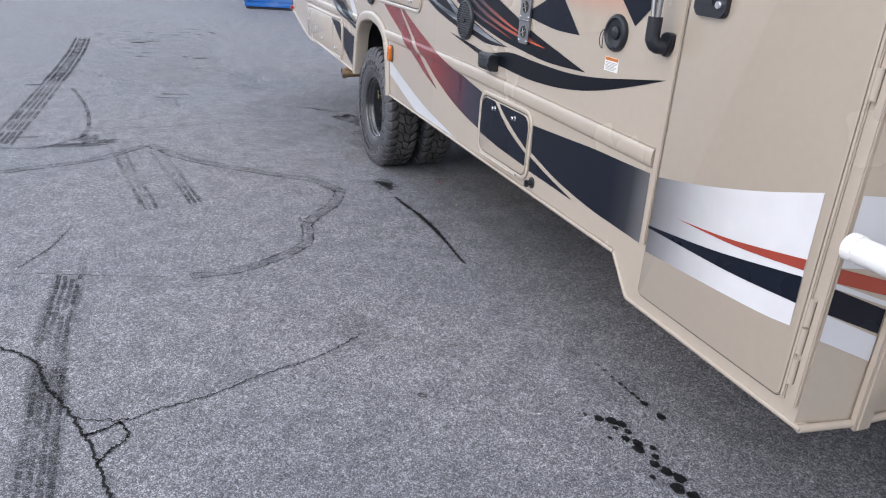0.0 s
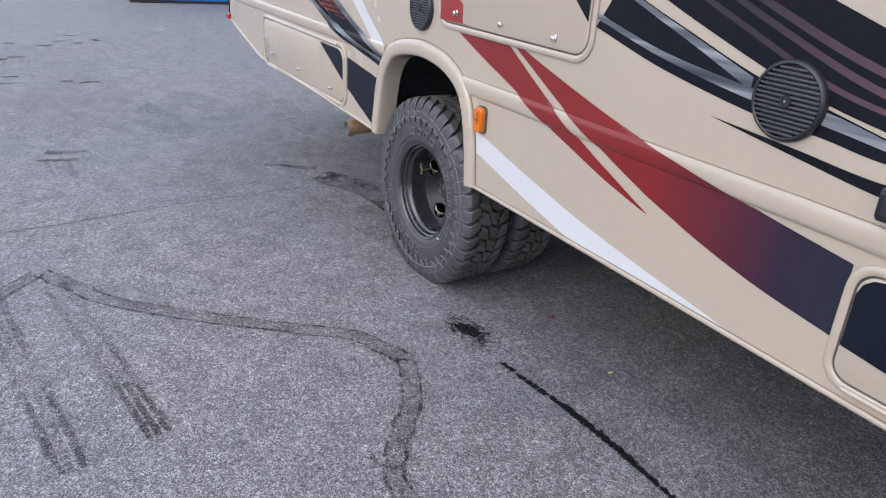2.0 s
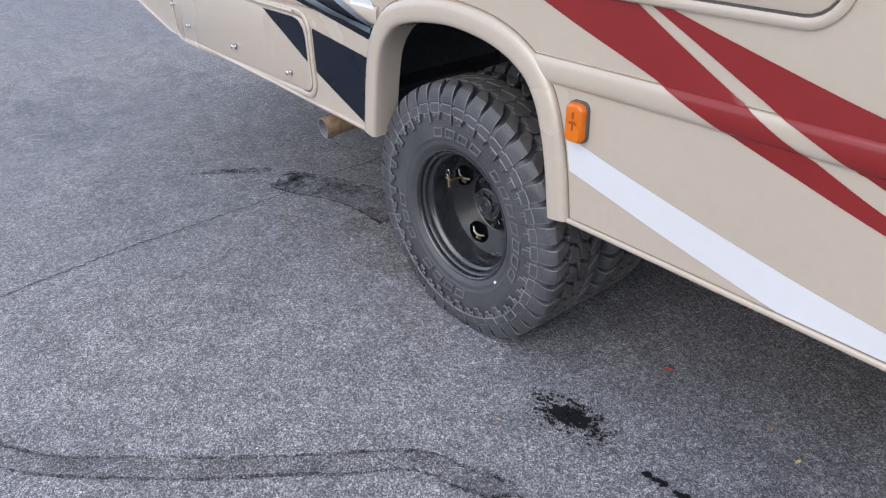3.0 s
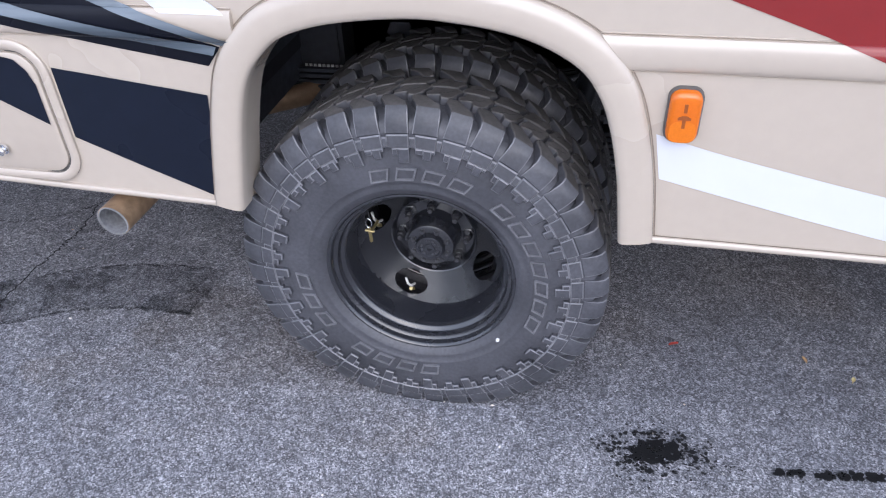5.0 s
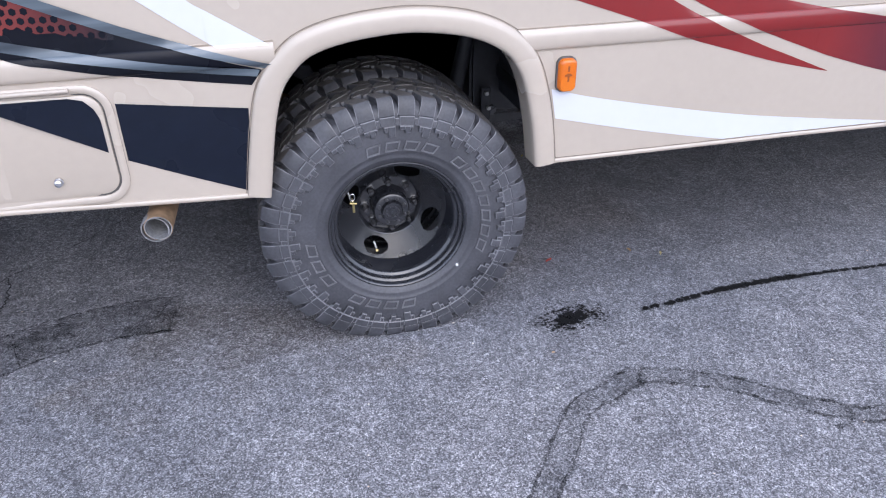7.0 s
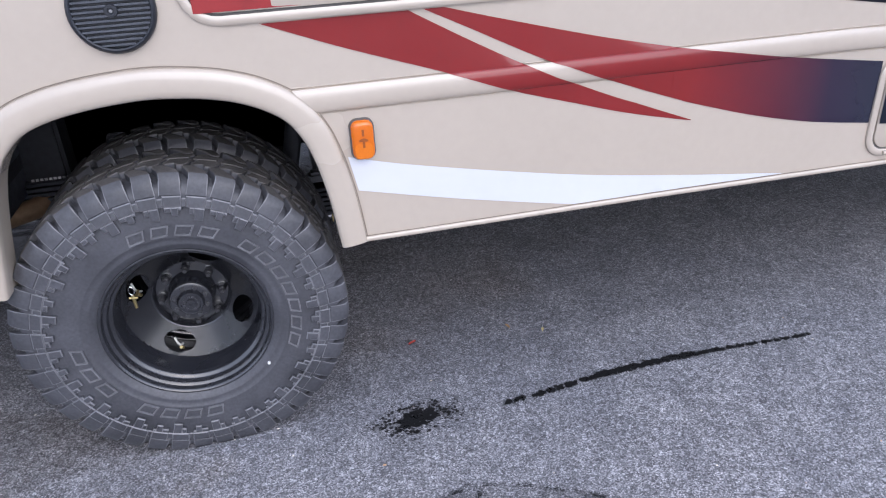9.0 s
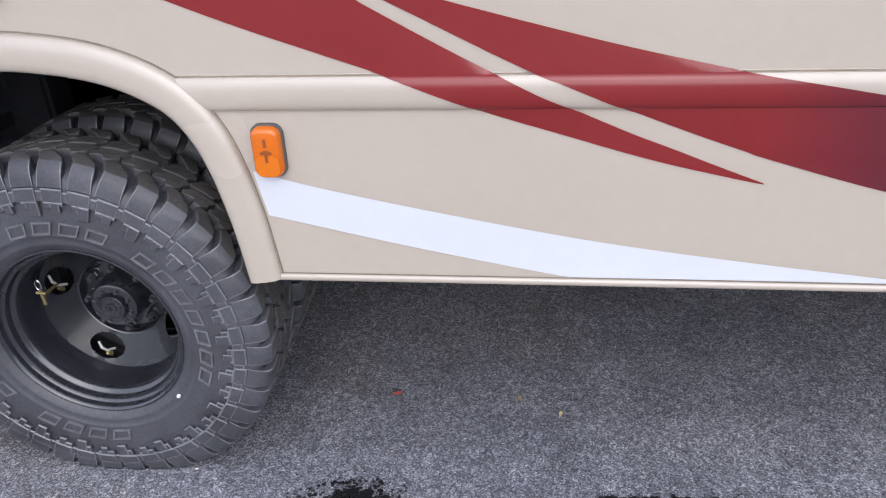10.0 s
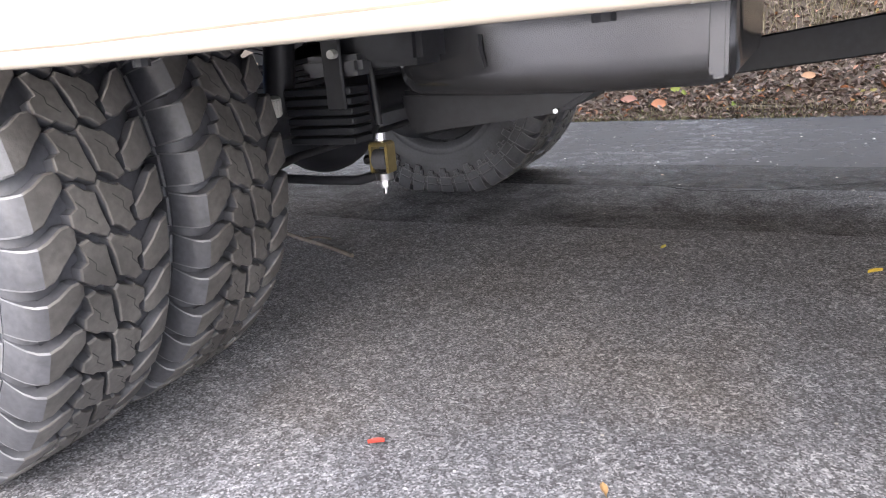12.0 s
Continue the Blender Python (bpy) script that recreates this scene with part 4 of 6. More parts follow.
# ---- graphics on the side ----
def decal(name, outline, material, parent=wall, lift=0.0015, label="", drape=True):
    """A coat of paint with that outline, lying on the wall and over the moulding."""
    bm = bmesh.new()
    bm.faces.new([bm.verts.new((x, 0, z)) for x, z in outline])
    bmesh.ops.triangulate(bm, faces=bm.faces[:])
    if drape:
        zs = [p[1] for p in outline]
        mid = mz(sum(p[0] for p in outline) / len(outline))
        xc = sum(p[0] for p in outline) / len(outline)
        fall = (mz(xc + 0.1) - mz(xc - 0.1)) / 0.2
        cuts = [mid + MH * math.cos(math.pi * k / 12) for k in range(13)] + [mid - MH - 0.001, mid + MH + 0.001]
        for z in cuts:
            if min(zs) - 0.1 < z < max(zs) + 0.1:
                bmesh.ops.bisect_plane(bm, geom=bm.verts[:] + bm.edges[:] + bm.faces[:], plane_co=(xc, 0, z), plane_no=(-fall, 0, 1))
    for x in KNOTS:
        bmesh.ops.bisect_plane(bm, geom=bm.verts[:] + bm.edges[:] + bm.faces[:], plane_co=(x, 0, 0), plane_no=(1, 0, 0))
    for v in bm.verts:
        v.co.y = -lift - (bulge(v.co.x, v.co.z) if drape else 0)
        if drape and abs(v.co.z - mz(v.co.x)) < MH + 0.004 and bulge(v.co.x, v.co.z) < 0.004 and lift < 0.01 and (0.36 < v.co.x < 3.2 or v.co.x < -0.28):
            v.co.y = -lift - 0.0035
    bmesh.ops.recalc_face_normals(bm, faces=bm.faces)
    if bm.faces and sum(f.normal.y for f in bm.faces) > 0:
        bmesh.ops.reverse_faces(bm, faces=bm.faces[:])
    me = bpy.data.meshes.new(name)
    bm.to_mesh(me)
    bm.free()
    me.materials.append(M[material])
    if drape:
        me.shade_smooth()
        me.set_sharp_from_angle(angle=radians(30))
    ob = new(name, me)
    ob.parent = parent
    if label:
        ob["label"] = label
    return ob


def swoosh(upper, lower, per=8):
    """The closed outline between two smooth curves."""
    return [tuple(p) for p in spline(upper, per)] + [tuple(p) for p in spline(lower, per)][::-1]


def dedupe(o):
    out = []
    for p in o:
        if not out or (p[0] - out[-1][0]) ** 2 + (p[1] - out[-1][1]) ** 2 > 1e-7:
            out.append(p)
    if (out[0][0] - out[-1][0]) ** 2 + (out[0][1] - out[-1][1]) ** 2 < 1e-7:
        out.pop()
    return out


def stripe(name, upper, lower, material, label, parent=wall, lift=0.0015, drape=True):
    return decal(name, dedupe(swoosh(upper, lower)), material, parent, lift, label, drape)


# red pair of stripes over the moulding
stripe("stripe", [(0.631, 1.131), (0.691, 1.097), (0.752, 1.063), (0.815, 1.029), (0.880, 0.995), (0.912, 0.980), (0.947, 0.963), (0.982, 0.946), (1.024, 0.928), (1.086, 0.901), (1.143, 0.877), (1.206, 0.853), (1.274, 0.826), (1.333, 0.803), (1.364, 0.791)],
       [(0.307, 1.131), (0.478, 1.065), (0.718, 0.982), (0.872, 0.924), (0.937, 0.903), (1.034, 0.874), (1.096, 0.855), (1.158, 0.837), (1.22, 0.821), (1.276, 0.808), (1.334, 0.795), (1.364, 0.789)], "red", "red tapering stripe")
stripe("stripe", [(0.714, 1.131), (0.848, 1.094), (1.088, 1.032), (1.266, 0.992), (1.334, 0.979), (1.453, 0.959), (1.60, 0.933), (1.72, 0.914), (1.936, 0.885)],
       [(0.665, 1.131), (0.723, 1.103), (0.784, 1.073), (0.848, 1.041), (0.913, 1.009), (0.970, 0.983), (1.012, 0.968), (1.053, 0.951), (1.100, 0.931), (1.153, 0.911), (1.206, 0.891), (1.269, 0.868), (1.326, 0.848), (1.363, 0.835), (1.555, 0.779), (1.744, 0.738), (1.932, 0.712)], "red", "red stripe fading to navy")
stripe("stripe", [(0.462, 0.811), (0.596, 0.775), (0.841, 0.722), (1.101, 0.673), (1.374, 0.634), (1.60, 0.606), (1.68, 0.5955)],
       [(0.479, 0.723), (0.713, 0.667), (0.90, 0.627), (1.036, 0.6003), (1.06, 0.5992), (1.3, 0.5982), (1.5, 0.5968), (1.68, 0.5952)], "white", "white curved stripe above the skirt")
# navy block ahead of the small hatch
stripe("stripe", [(2.443, 0.852), (2.703, 0.866), (2.88, 0.876), (3.05, 0.88), (3.206, 0.885)],
       [(2.452, 0.742), (2.633, 0.701), (2.78, 0.679), (2.94, 0.664), (3.05, 0.66), (3.212, 0.655)], "navysilver", "broad navy stripe")
stripe("stripe", [(2.446, 0.722), (2.596, 0.69), (2.799, 0.654)], [(2.449, 0.663), (2.603, 0.660), (2.799, 0.654)], "navy", "narrow navy point")
# upper swooshes
stripe("swoosh", [(1.13, 1.367), (1.379, 1.286), (1.609, 1.212), (1.789, 1.178), (1.951, 1.144), (2.15, 1.114)],
       [(1.05, 1.246), (1.327, 1.178), (1.623, 1.128), (1.793, 1.117), (1.942, 1.102), (2.15, 1.114)], "black", "black swoosh with steel-grey airbrush")
stripe("swoosh", [(1.055, 1.285), (1.319, 1.222), (1.602, 1.184), (1.80, 1.170), (1.97, 1.137), (2.12, 1.117)],
       [(1.055, 1.268), (1.319, 1.205), (1.602, 1.158), (1.80, 1.142), (1.97, 1.122), (2.12, 1.115)], "steel", "steel-grey streak", lift=0.0034)
stripe("swoosh", [(1.13, 1.366), (1.384, 1.281), (1.60, 1.208)], [(1.09, 1.366), (1.384, 1.262), (1.60, 1.178)], "steel", "steel-grey streak", lift=0.0026)
stripe("swoosh", [(1.52, 1.46), (1.69, 1.407), (1.945, 1.322), (2.208, 1.245), (2.367, 1.201), (2.567, 1.158), (2.766, 1.117)],
       [(1.02, 1.46), (1.226, 1.375), (1.462, 1.287), (1.753, 1.194), (2.042, 1.143), (2.253, 1.123), (2.45, 1.110), (2.58, 1.109), (2.766, 1.116)], "black", "broad black swoosh with ember streaks")
EMBERS = [([(1.28, 1.418), (1.53, 1.32), (1.791, 1.222), (2.014, 1.181), (2.20, 1.150)], 0.016), ([(1.38, 1.425), (1.6, 1.335), (1.851, 1.243), (2.06, 1.198), (2.25, 1.172), (2.43, 1.158), (2.47, 1.156)], 0.017),
          ([(1.466, 1.420), (1.64, 1.352), (1.835, 1.283), (2.071, 1.222), (2.25, 1.187), (2.40, 1.166)], 0.019)]
for pts, w in EMBERS:
    n = len(pts)
    up = [(x, z + w * 0.5 * math.sin(math.pi * (0.35 + 0.65 * k / (n - 1)))) for k, (x, z) in enumerate(pts)]
    lo = [(x, z - w * 0.5 * math.sin(math.pi * (0.35 + 0.65 * k / (n - 1)))) for k, (x, z) in enumerate(pts)]
    stripe("swoosh", up, lo, "streak", "ember-orange streak", lift=0.0028)
stripe("swoosh", [(1.50, 1.098), (1.732, 1.08), (1.951, 1.063), (2.10, 1.087), (2.218, 1.099), (2.427, 1.094), (2.656, 1.096), (2.851, 1.113), (3.04, 1.142), (3.204, 1.168)],
       [(1.50, 1.098), (1.754, 1.061), (1.941, 1.036), (2.104, 1.028), (2.381, 1.02), (2.645, 1.036), (2.86, 1.072), (3.044, 1.12), (3.204, 1.168)], "black", "long black swoosh")
stripe("swoosh", [(2.31, 1.27), (2.329, 1.283), (2.437, 1.327), (2.528, 1.379)], [(2.31, 1.265), (2.332, 1.253), (2.53, 1.232), (2.701, 1.233)], "navy", "dark navy fin")
decal("swoosh", [(2.90, 1.382), (2.929, 1.369), (3.012, 1.299), (3.13, 1.402)], "navy", label="dark navy fin")
# white fade and salmon fade above
stripe("paint_fade", [(1.5, 1.64), (1.9, 1.64), (2.2, 1.64), (2.49, 1.64)], [(1.5, 1.535), (1.66, 1.478), (1.80, 1.43), (1.95, 1.378), (2.10, 1.33), (2.25, 1.295), (2.49, 1.285)], "whitefade", "white paint fading to beige", lift=0.0012)
decal("paint_fade", [(2.56, 1.378), (2.93, 1.372), (2.99, 1.315), (2.90, 1.27), (2.71, 1.245)], "salmon", lift=0.0011, label="salmon paint fading to beige")
# rear graphics
stripe("swoosh", [(-1.30, 1.32), (-0.744, 1.092), (-0.571, 1.019), (-0.384, 0.95), (-0.325, 0.93)],
       [(-1.75, 1.32), (-0.978, 1.022), (-0.809, 0.973), (-0.626, 0.935), (-0.356, 0.893)], "black", "black and steel airbrushed swoosh")
stripe("swoosh", [(-1.24, 1.32), (-0.731, 1.096), (-0.52, 1.014), (-0.302, 0.945)], [(-1.30, 1.32), (-0.735, 1.072), (-0.52, 0.994), (-0.312, 0.933)], "steelrear", "steel-grey streak", lift=0.0056)
stripe("swoosh", [(-1.40, 1.2), (-0.971, 1.058), (-0.619, 0.978), (-0.331, 0.932)], [(-1.40, 1.18), (-0.971, 1.032), (-0.619, 0.957), (-0.34, 0.915)], "steelrear", "steel-grey streak", lift=0.0062)
stripe("stripe", [(-0.72, 1.32), (-0.499, 1.124), (-0.433, 1.077), (-0.30, 0.992)], [(-0.86, 1.32), (-0.553, 1.083), (-0.44, 1.002), (-0.42, 0.992)], "white", "white stripe behind the wheel")
decal("stripe", [(-0.694, 0.874), (-0.373, 0.834), (-0.385, 0.70), (-0.408, 0.605), (-0.55, 0.662), (-0.695, 0.723)], "navy", label="navy block behind the wheel")
# honeycomb print in the rear swoosh: a faded red field under dark hexagons
M["hex"] = gradient_paint("honeycomb_red", [(0, (0.24, 0.04, 0.03)), (0.55, (0.16, 0.03, 0.027)), (1, (0.010, 0.010, 0.015))], -1.15, -0.68)
stripe("honeycomb_field", [(-1.30, 1.318), (-1.0, 1.19), (-0.80, 1.112), (-0.66, 1.052)], [(-1.45, 1.24), (-1.0, 1.082), (-0.80, 1.032), (-0.66, 1.012)], "hex", "faded red honeycomb field", lift=0.0034)
bm = bmesh.new()
for i in range(31):
    for j in range(14):
        x = -1.38 + i * 0.024 + (j % 2) * 0.012
        z = 1.0 + j * 0.0208
        lo = 1.082 - 0.36 * (x + 1.0) + (0.10 * max(0, x + 0.9))
        hi = 1.185 - 0.41 * (x + 1.0)
        if lo + 0.008 < z < hi - 0.008 and x < -0.66:
            ring = [bm.verts.new((x + 0.0088 * math.cos(radians(60 * k + 30)), -0.0046, z + 0.0088 * math.sin(radians(60 * k + 30)))) for k in range(6)]
            bm.faces.new(ring[::-1])
hx = part("hexagon_print", bm, "black", wall, "dark hexagons of the honeycomb print", smooth=0)
hx["kind"] = "stuff"


# ---- hatches ----
def hatch(name, x0, x1, z0, z1, r, label, locks=(), hinge=None, rim_w=0.02):
    h = empty(name, (0, 0, 0), motorhome)
    h["label"] = label
    bm = bmesh.new()
    line = round_rect(x0 + rim_w / 2, x1 - rim_w / 2, z0 + rim_w / 2, z1 - rim_w / 2, r)
    w = rim_w / 2
    sec = [(-w, 0.0), (-w, -0.006), (-w * 0.6, -0.009), (w * 0.5, -0.009), (w, -0.006), (w, 0.0)]
    sweep(bm, line, sec, closed=True)
    part("frame", bm, "beige", h, smooth=50)
    bm = bmesh.new()
    prism(bm, round_rect(x0 + rim_w, x1 - rim_w, z0 + rim_w, z1 - rim_w, max(0.01, r - w)), -0.001, 0.002)
    part("seal", bm, "seal", h, "dark rubber seal", smooth=0)
    bm = bmesh.new()
    g = rim_w + 0.005
    o = round_rect(x0 + g, x1 - g, z0 + g, z1 - g, max(0.01, r - w - 0.004))
    sweep(bm, o, [(0.0, -0.0012), (0.001, -0.006), (0.006, -0.008)], closed=True)
    inner = [v for v in bm.verts if abs(v.co.y + 0.008) < 1e-6]
    bm.faces.new(inner)
    d = part("panel", bm, "beige", h, smooth=40)
    for lx, lz in locks:
        knob = bmesh.new()
        prof = [(0.0, -0.026), (0.006, -0.026), (0.009, -0.024), (0.009, -0.019), (0.005, -0.016), (0.005, -0.012), (0.011, -0.011), (0.011, -0.008)]
        lathe(knob, [(max(q, 0.0005), y) for q, y in prof], 16, (lx, 0, lz))
        part("lock", knob, "chrome", h, "chrome thumb lock")
    if hinge:
        bm = bmesh.new()
        hx0, hx1, hz = hinge
        tube(bm, [(hx0, -0.013, hz), (hx1, -0.013, hz)], 0.006, 10)
        part("hinge", bm, "beige", h, "beige rod hinge")
    return h, d


small, smalldoor = hatch("hatch", 1.934, 2.446, 0.606, 0.904, 0.055, "small rounded service hatch with two chrome locks", [(2.106, 0.846), (2.298, 0.846)], (1.995, 2.355, 0.617))
L = 0.0098
decal("stripe", [(1.962, 0.708), (1.962, 0.83), (1.970, 0.855), (1.99, 0.872), (2.01, 0.876), (2.098, 0.876), (2.112, 0.862), (2.17, 0.826), (2.241, 0.788), (2.33, 0.756), (2.417, 0.73), (2.417, 0.676), (2.30, 0.681), (2.18, 0.687), (2.06, 0.697)],
      "navy", small, L, "navy field on the hatch", False)
decal("stripe", [(2.142, 0.876), (2.16, 0.86), (2.21, 0.833), (2.268, 0.806), (2.33, 0.78), (2.417, 0.748), (2.417, 0.83), (2.410, 0.855), (2.392, 0.872), (2.37, 0.876)], "navy", small, L, "navy field on the hatch", False)

upper, upperdoor = hatch("hatch", 0.148, 1.052, 1.134, 1.72, 0.07, "wide luggage hatch with chrome locks along its lower edge", [(0.296, 1.196), (0.585, 1.194), (0.88, 1.19)])
decal("stripe", [(0.178, 1.163), (0.555, 1.163), (0.42, 1.24), (0.30, 1.32), (0.178, 1.40)], "redflat", upper, L, "red field on the hatch", False)
decal("stripe", [(1.022, 1.255), (1.022, 1.42), (0.82, 1.42)], "black", upper, L, "black field on the hatch", False)
rear, reardoor = hatch("hatch", -2.0, -0.70, 0.614, 0.928, 0.06, "long rear luggage hatch with chrome locks", [(-0.872, 0.686), (-1.33, 0.70), (-1.80, 0.712), (-1.945, 0.79)], (-1.95, -0.79, 0.918))
decal("stripe", [(-1.02, 0.898), (-0.80, 0.898), (-0.765, 0.89), (-0.745, 0.868), (-0.735, 0.84), (-0.735, 0.752), (-0.87, 0.822)], "navy", rear, L, "navy triangle on the hatch", False)


# ---- fittings on the wall ----
def speaker(x, z, r):
    s = empty("speaker", (0, 0, 0), motorhome)
    s["label"] = "round black slatted outdoor speaker"
    bm = bmesh.new()
    lathe(bm, [(r, 0.0), (r, -0.010), (r - 0.003, -0.016), (r - 0.008, -0.0185), (r - 0.011, -0.016), (r - 0.012, -0.006), (0.001, -0.006)], 40, (x, 0, z))
    part("housing", bm, "plastic", s)
    ri = r - 0.011
    for k in range(15):
        dz = -ri + (k + 0.8) * 2 * ri / 15.6
        half = math.sqrt(max(0, ri * ri - dz * dz))
        if half < 0.01:
            continue
        bm = bmesh.new()
        box(bm, x - half, x + half, -0.0175, -0.007, z + dz - ri * 0.033, z + dz + ri * 0.033, 0.001, 1)
        part("slat", bm, "slat", s)
    bm = bmesh.new()
    lathe(bm, [(0.0005, -0.019), (0.006, -0.019), (0.007, -0.021), (0.0125, -0.021), (0.0135, -0.019), (0.0135, -0.008)], 20, (x, 0, z))
    part("badge", bm, "plastic", s, "small ringed centre badge")
    bm = bmesh.new()
    lathe(bm, [(0.0005, -0.0205), (0.0035, -0.0205), (0.004, -0.019)], 12, (x, 0, z))
    part("screw", bm, "brushed", s, "steel centre screw")


speaker(1.702, 1.176, 0.089)
speaker(0.024, 1.184, 0.086)

# black box lamp
lampbox = empty("step_light", (0, 0, 0), motorhome)
lampbox["label"] = "black plastic box-shaped side light"
bm = bmesh.new()
bm2 = [(-0.0, 1.068), (-0.042, 1.072), (-0.050, 1.062), (-0.048, 1.012), (-0.040, 1.002), (0.0, 1.0)]
a = [bm.verts.new((1.965, y, z)) for y, z in bm2]
b = [bm.verts.new((2.082, y, z)) for y, z in bm2]
bm.faces.new(a)
bm.faces.new(b[::-1])
for k in range(len(a)):
    bm.faces.new((a[k], a[(k + 1) % len(a)], b[(k + 1) % len(a)], b[k]))
bmesh.ops.bevel(bm, geom=bm.edges[:], offset=0.003, segments=2, affect="EDGES")
part("housing", bm, "plastic", lampbox)
bm = bmesh.new()
box(bm, 1.975, 2.072, -0.0515, -0.047, 1.016, 1.054, 0.002, 1)
part("lens", bm, "plastic", lampbox, "smoked dark lens")

# steel awning bracket
br = empty("awning_bracket", (0, 0, 0), motorhome)
br["label"] = "brushed steel mounting bracket with two round holes"
bm = bmesh.new()
prism(bm, round_rect(2.254, 2.339, 1.15, 1.335, 0.012), -0.011, -0.004)
bmesh.ops.bevel(bm, geom=bm.edges[:], offset=0.002, segments=1, affect="EDGES")
part("plate", bm, "brushed", br)
bm = bmesh.new()
box(bm, 2.249, 2.344, -0.034, -0.003, 1.332, 1.338, 0.002, 1)
part("lip", bm, "brushed", br)
bm = bmesh.new()
box(bm, 2.256, 2.337, -0.017, -0.010, 1.236, 1.243, 0.002, 1)
part("rib", bm, "brushed", br)
for hz in (1.29, 1.195):
    # the opening's inner shade is painted as a dark disc on the plate
    bm = bmesh.new()
    lathe(bm, [(0.0005, -0.0115), (0.0195, -0.0115), (0.0195, -0.0122), (0.0215, -0.0135), (0.0235, -0.0112)], 24, (2.297, 0, hz))
    part("hole", bm, "recess_shade", br, "round dark hole")
    for ang in (20, 110):
        bm = bmesh.new()
        dx, dz = 0.02 * math.cos(radians(ang)), 0.02 * math.sin(radians(ang))
        tube(bm, [(2.297 - dx, -0.0130, hz - dz), (2.297 + dx, -0.0130, hz + dz)], 0.0018, 6)
        part("spoke", bm, "brushed", br)
for bx, bz in ((2.265, 1.322), (2.329, 1.322), (2.265, 1.252), (2.329, 1.252), (2.265, 1.162), (2.329, 1.162)):
    bm = bmesh.new()
    lathe(bm, [(0.0005, -0.0145), (0.003, -0.014), (0.0042, -0.0125), (0.0045, -0.010)], 10, (bx, 0, bz))
    part("bolt", bm, "chrome", br)

# round black socket with its hanging cap ring
so = empty("power_inlet", (0, 0, 0), motorhome)
so["label"] = "round black shore-power inlet with a wire ring"
bm = bmesh.new()
lathe(bm, [(0.0585, 0.0), (0.0585, -0.008), (0.054, -0.0145), (0.047, -0.016), (0.042, -0.009), (0.022, -0.006), (0.020, -0.012), (0.014, -0.014), (0.0005, -0.014)], 36, (2.923, 0, 1.268))
part("housing", bm, "plastic", so)
bm = bmesh.new()
tube(bm, [(2.873 + 0.009 * math.cos(t), -0.016 - 0.010 * abs(math.cos(t)), 1.244 + 0.030 * math.sin(t)) for t in [math.tau * k / 20 for k in range(21)]], 0.0016, 6)
part("ring", bm, "plastic", so)

# warning label: orange header and bars of text
lab = empty("warning_label", (0, 0, 0), motorhome)
lab.location.x = 0.008
lab["label"] = "small white warning label with an orange header"
bm = bmesh.new()
box(bm, 2.87, 2.946, -0.0016, 0.0, 1.145, 1.190)
part("sheet", bm, "paper", lab, smooth=0)
bm = bmesh.new()
box(bm, 2.872, 2.944, -0.0024, -0.0016, 1.179, 1.189)
part("header", bm, "labelorange", lab, smooth=0)
for k in range(6):
    bm = bmesh.new()
    box(bm, 2.876, 2.94 - 0.006 * (k % 3), -0.0024, -0.0016, 1.172 - 0.0045 * k, 1.1738 - 0.0045 * k)
    part("text_bar", bm, "ink", lab, smooth=0)

# awning arm foot: black elbow and silver tube
aw = empty("awning_arm", (0, 0, 0), motorhome)
aw["label"] = "silver awning arm in a black plastic foot"
for x0, x1, z1 in ((3.161, 3.128, 1.56), (3.182, 3.186, 2.6)):
    bm = bmesh.new()
    tube(bm, [(x0, -0.052, 1.335), (x1, -0.052, z1)], 0.008, 14)
    part("arm", bm, "brushed", aw)
bm = bmesh.new()
cyl(bm, (3.172, -0.052, 1.343), (3.172, -0.052, 1.276), 0.0212, n=24)
tube(bm, [(3.1722, -0.052, 1.290), (3.174, -0.0505, 1.276), (3.177, -0.046, 1.267), (3.181, -0.038, 1.262), (3.185, -0.026, 1.261), (3.187, -0.012, 1.262)], 0.0212, 20)
part("elbow", bm, "plastic", aw, smooth=60)
bm = bmesh.new()
prism(bm, [(3.165, 1.285), (3.170, 1.297), (3.185, 1.303), (3.208, 1.302), (3.221, 1.295), (3.220, 1.280), (3.212, 1.258), (3.200, 1.238), (3.190, 1.233), (3.182, 1.238), (3.172, 1.262)], -0.022, 0.0)
bmesh.ops.bevel(bm, geom=bm.edges[:], offset=0.004, segments=2, affect="EDGES")
part("foot", bm, "plastic", aw, smooth=60)

# fresh-water knob below the small hatch
kn = empty("drain_valve", (0, 0, 0), motorhome)
kn["label"] = "black drain valve with a lever"
bm = bmesh.new()
lathe(bm, [(0.023, 0.0), (0.023, -0.004), (0.018, -0.006), (0.012, -0.004), (0.010, -0.02), (0.0005, -0.02)], 24, (2.482, 0, 0.624))
part("collar", bm, "plastic", kn)
bm = bmesh.new()
box(bm, 2.466, 2.484, -0.03, -0.012, 0.606, 0.634, 0.004, 2)
part("lever", bm, "plastic", kn)

# amber clearance lamp
al = empty("marker_lamp", (0, 0, 0), motorhome)
al["label"] = "amber side marker lamp on a grey base"
bm = bmesh.new()
prism(bm, round_rect(0.471, 0.529, 0.803, 0.902, 0.019), -0.009, 0.0)
part("base", bm, "seal", al, "grey rubber base", smooth=50)
bm = bmesh.new()
o = round_rect(0.474, 0.526, 0.806, 0.899, 0.017)
sweep(bm, o, [(0.0, -0.009), (0.0005, -0.020), (0.004, -0.0245), (0.009, -0.026)], closed=True)
bm.faces.new([v for v in bm.verts if abs(v.co.y + 0.026) < 1e-6])
part("lens", bm, "amber", al, smooth=50)
bm = bmesh.new()
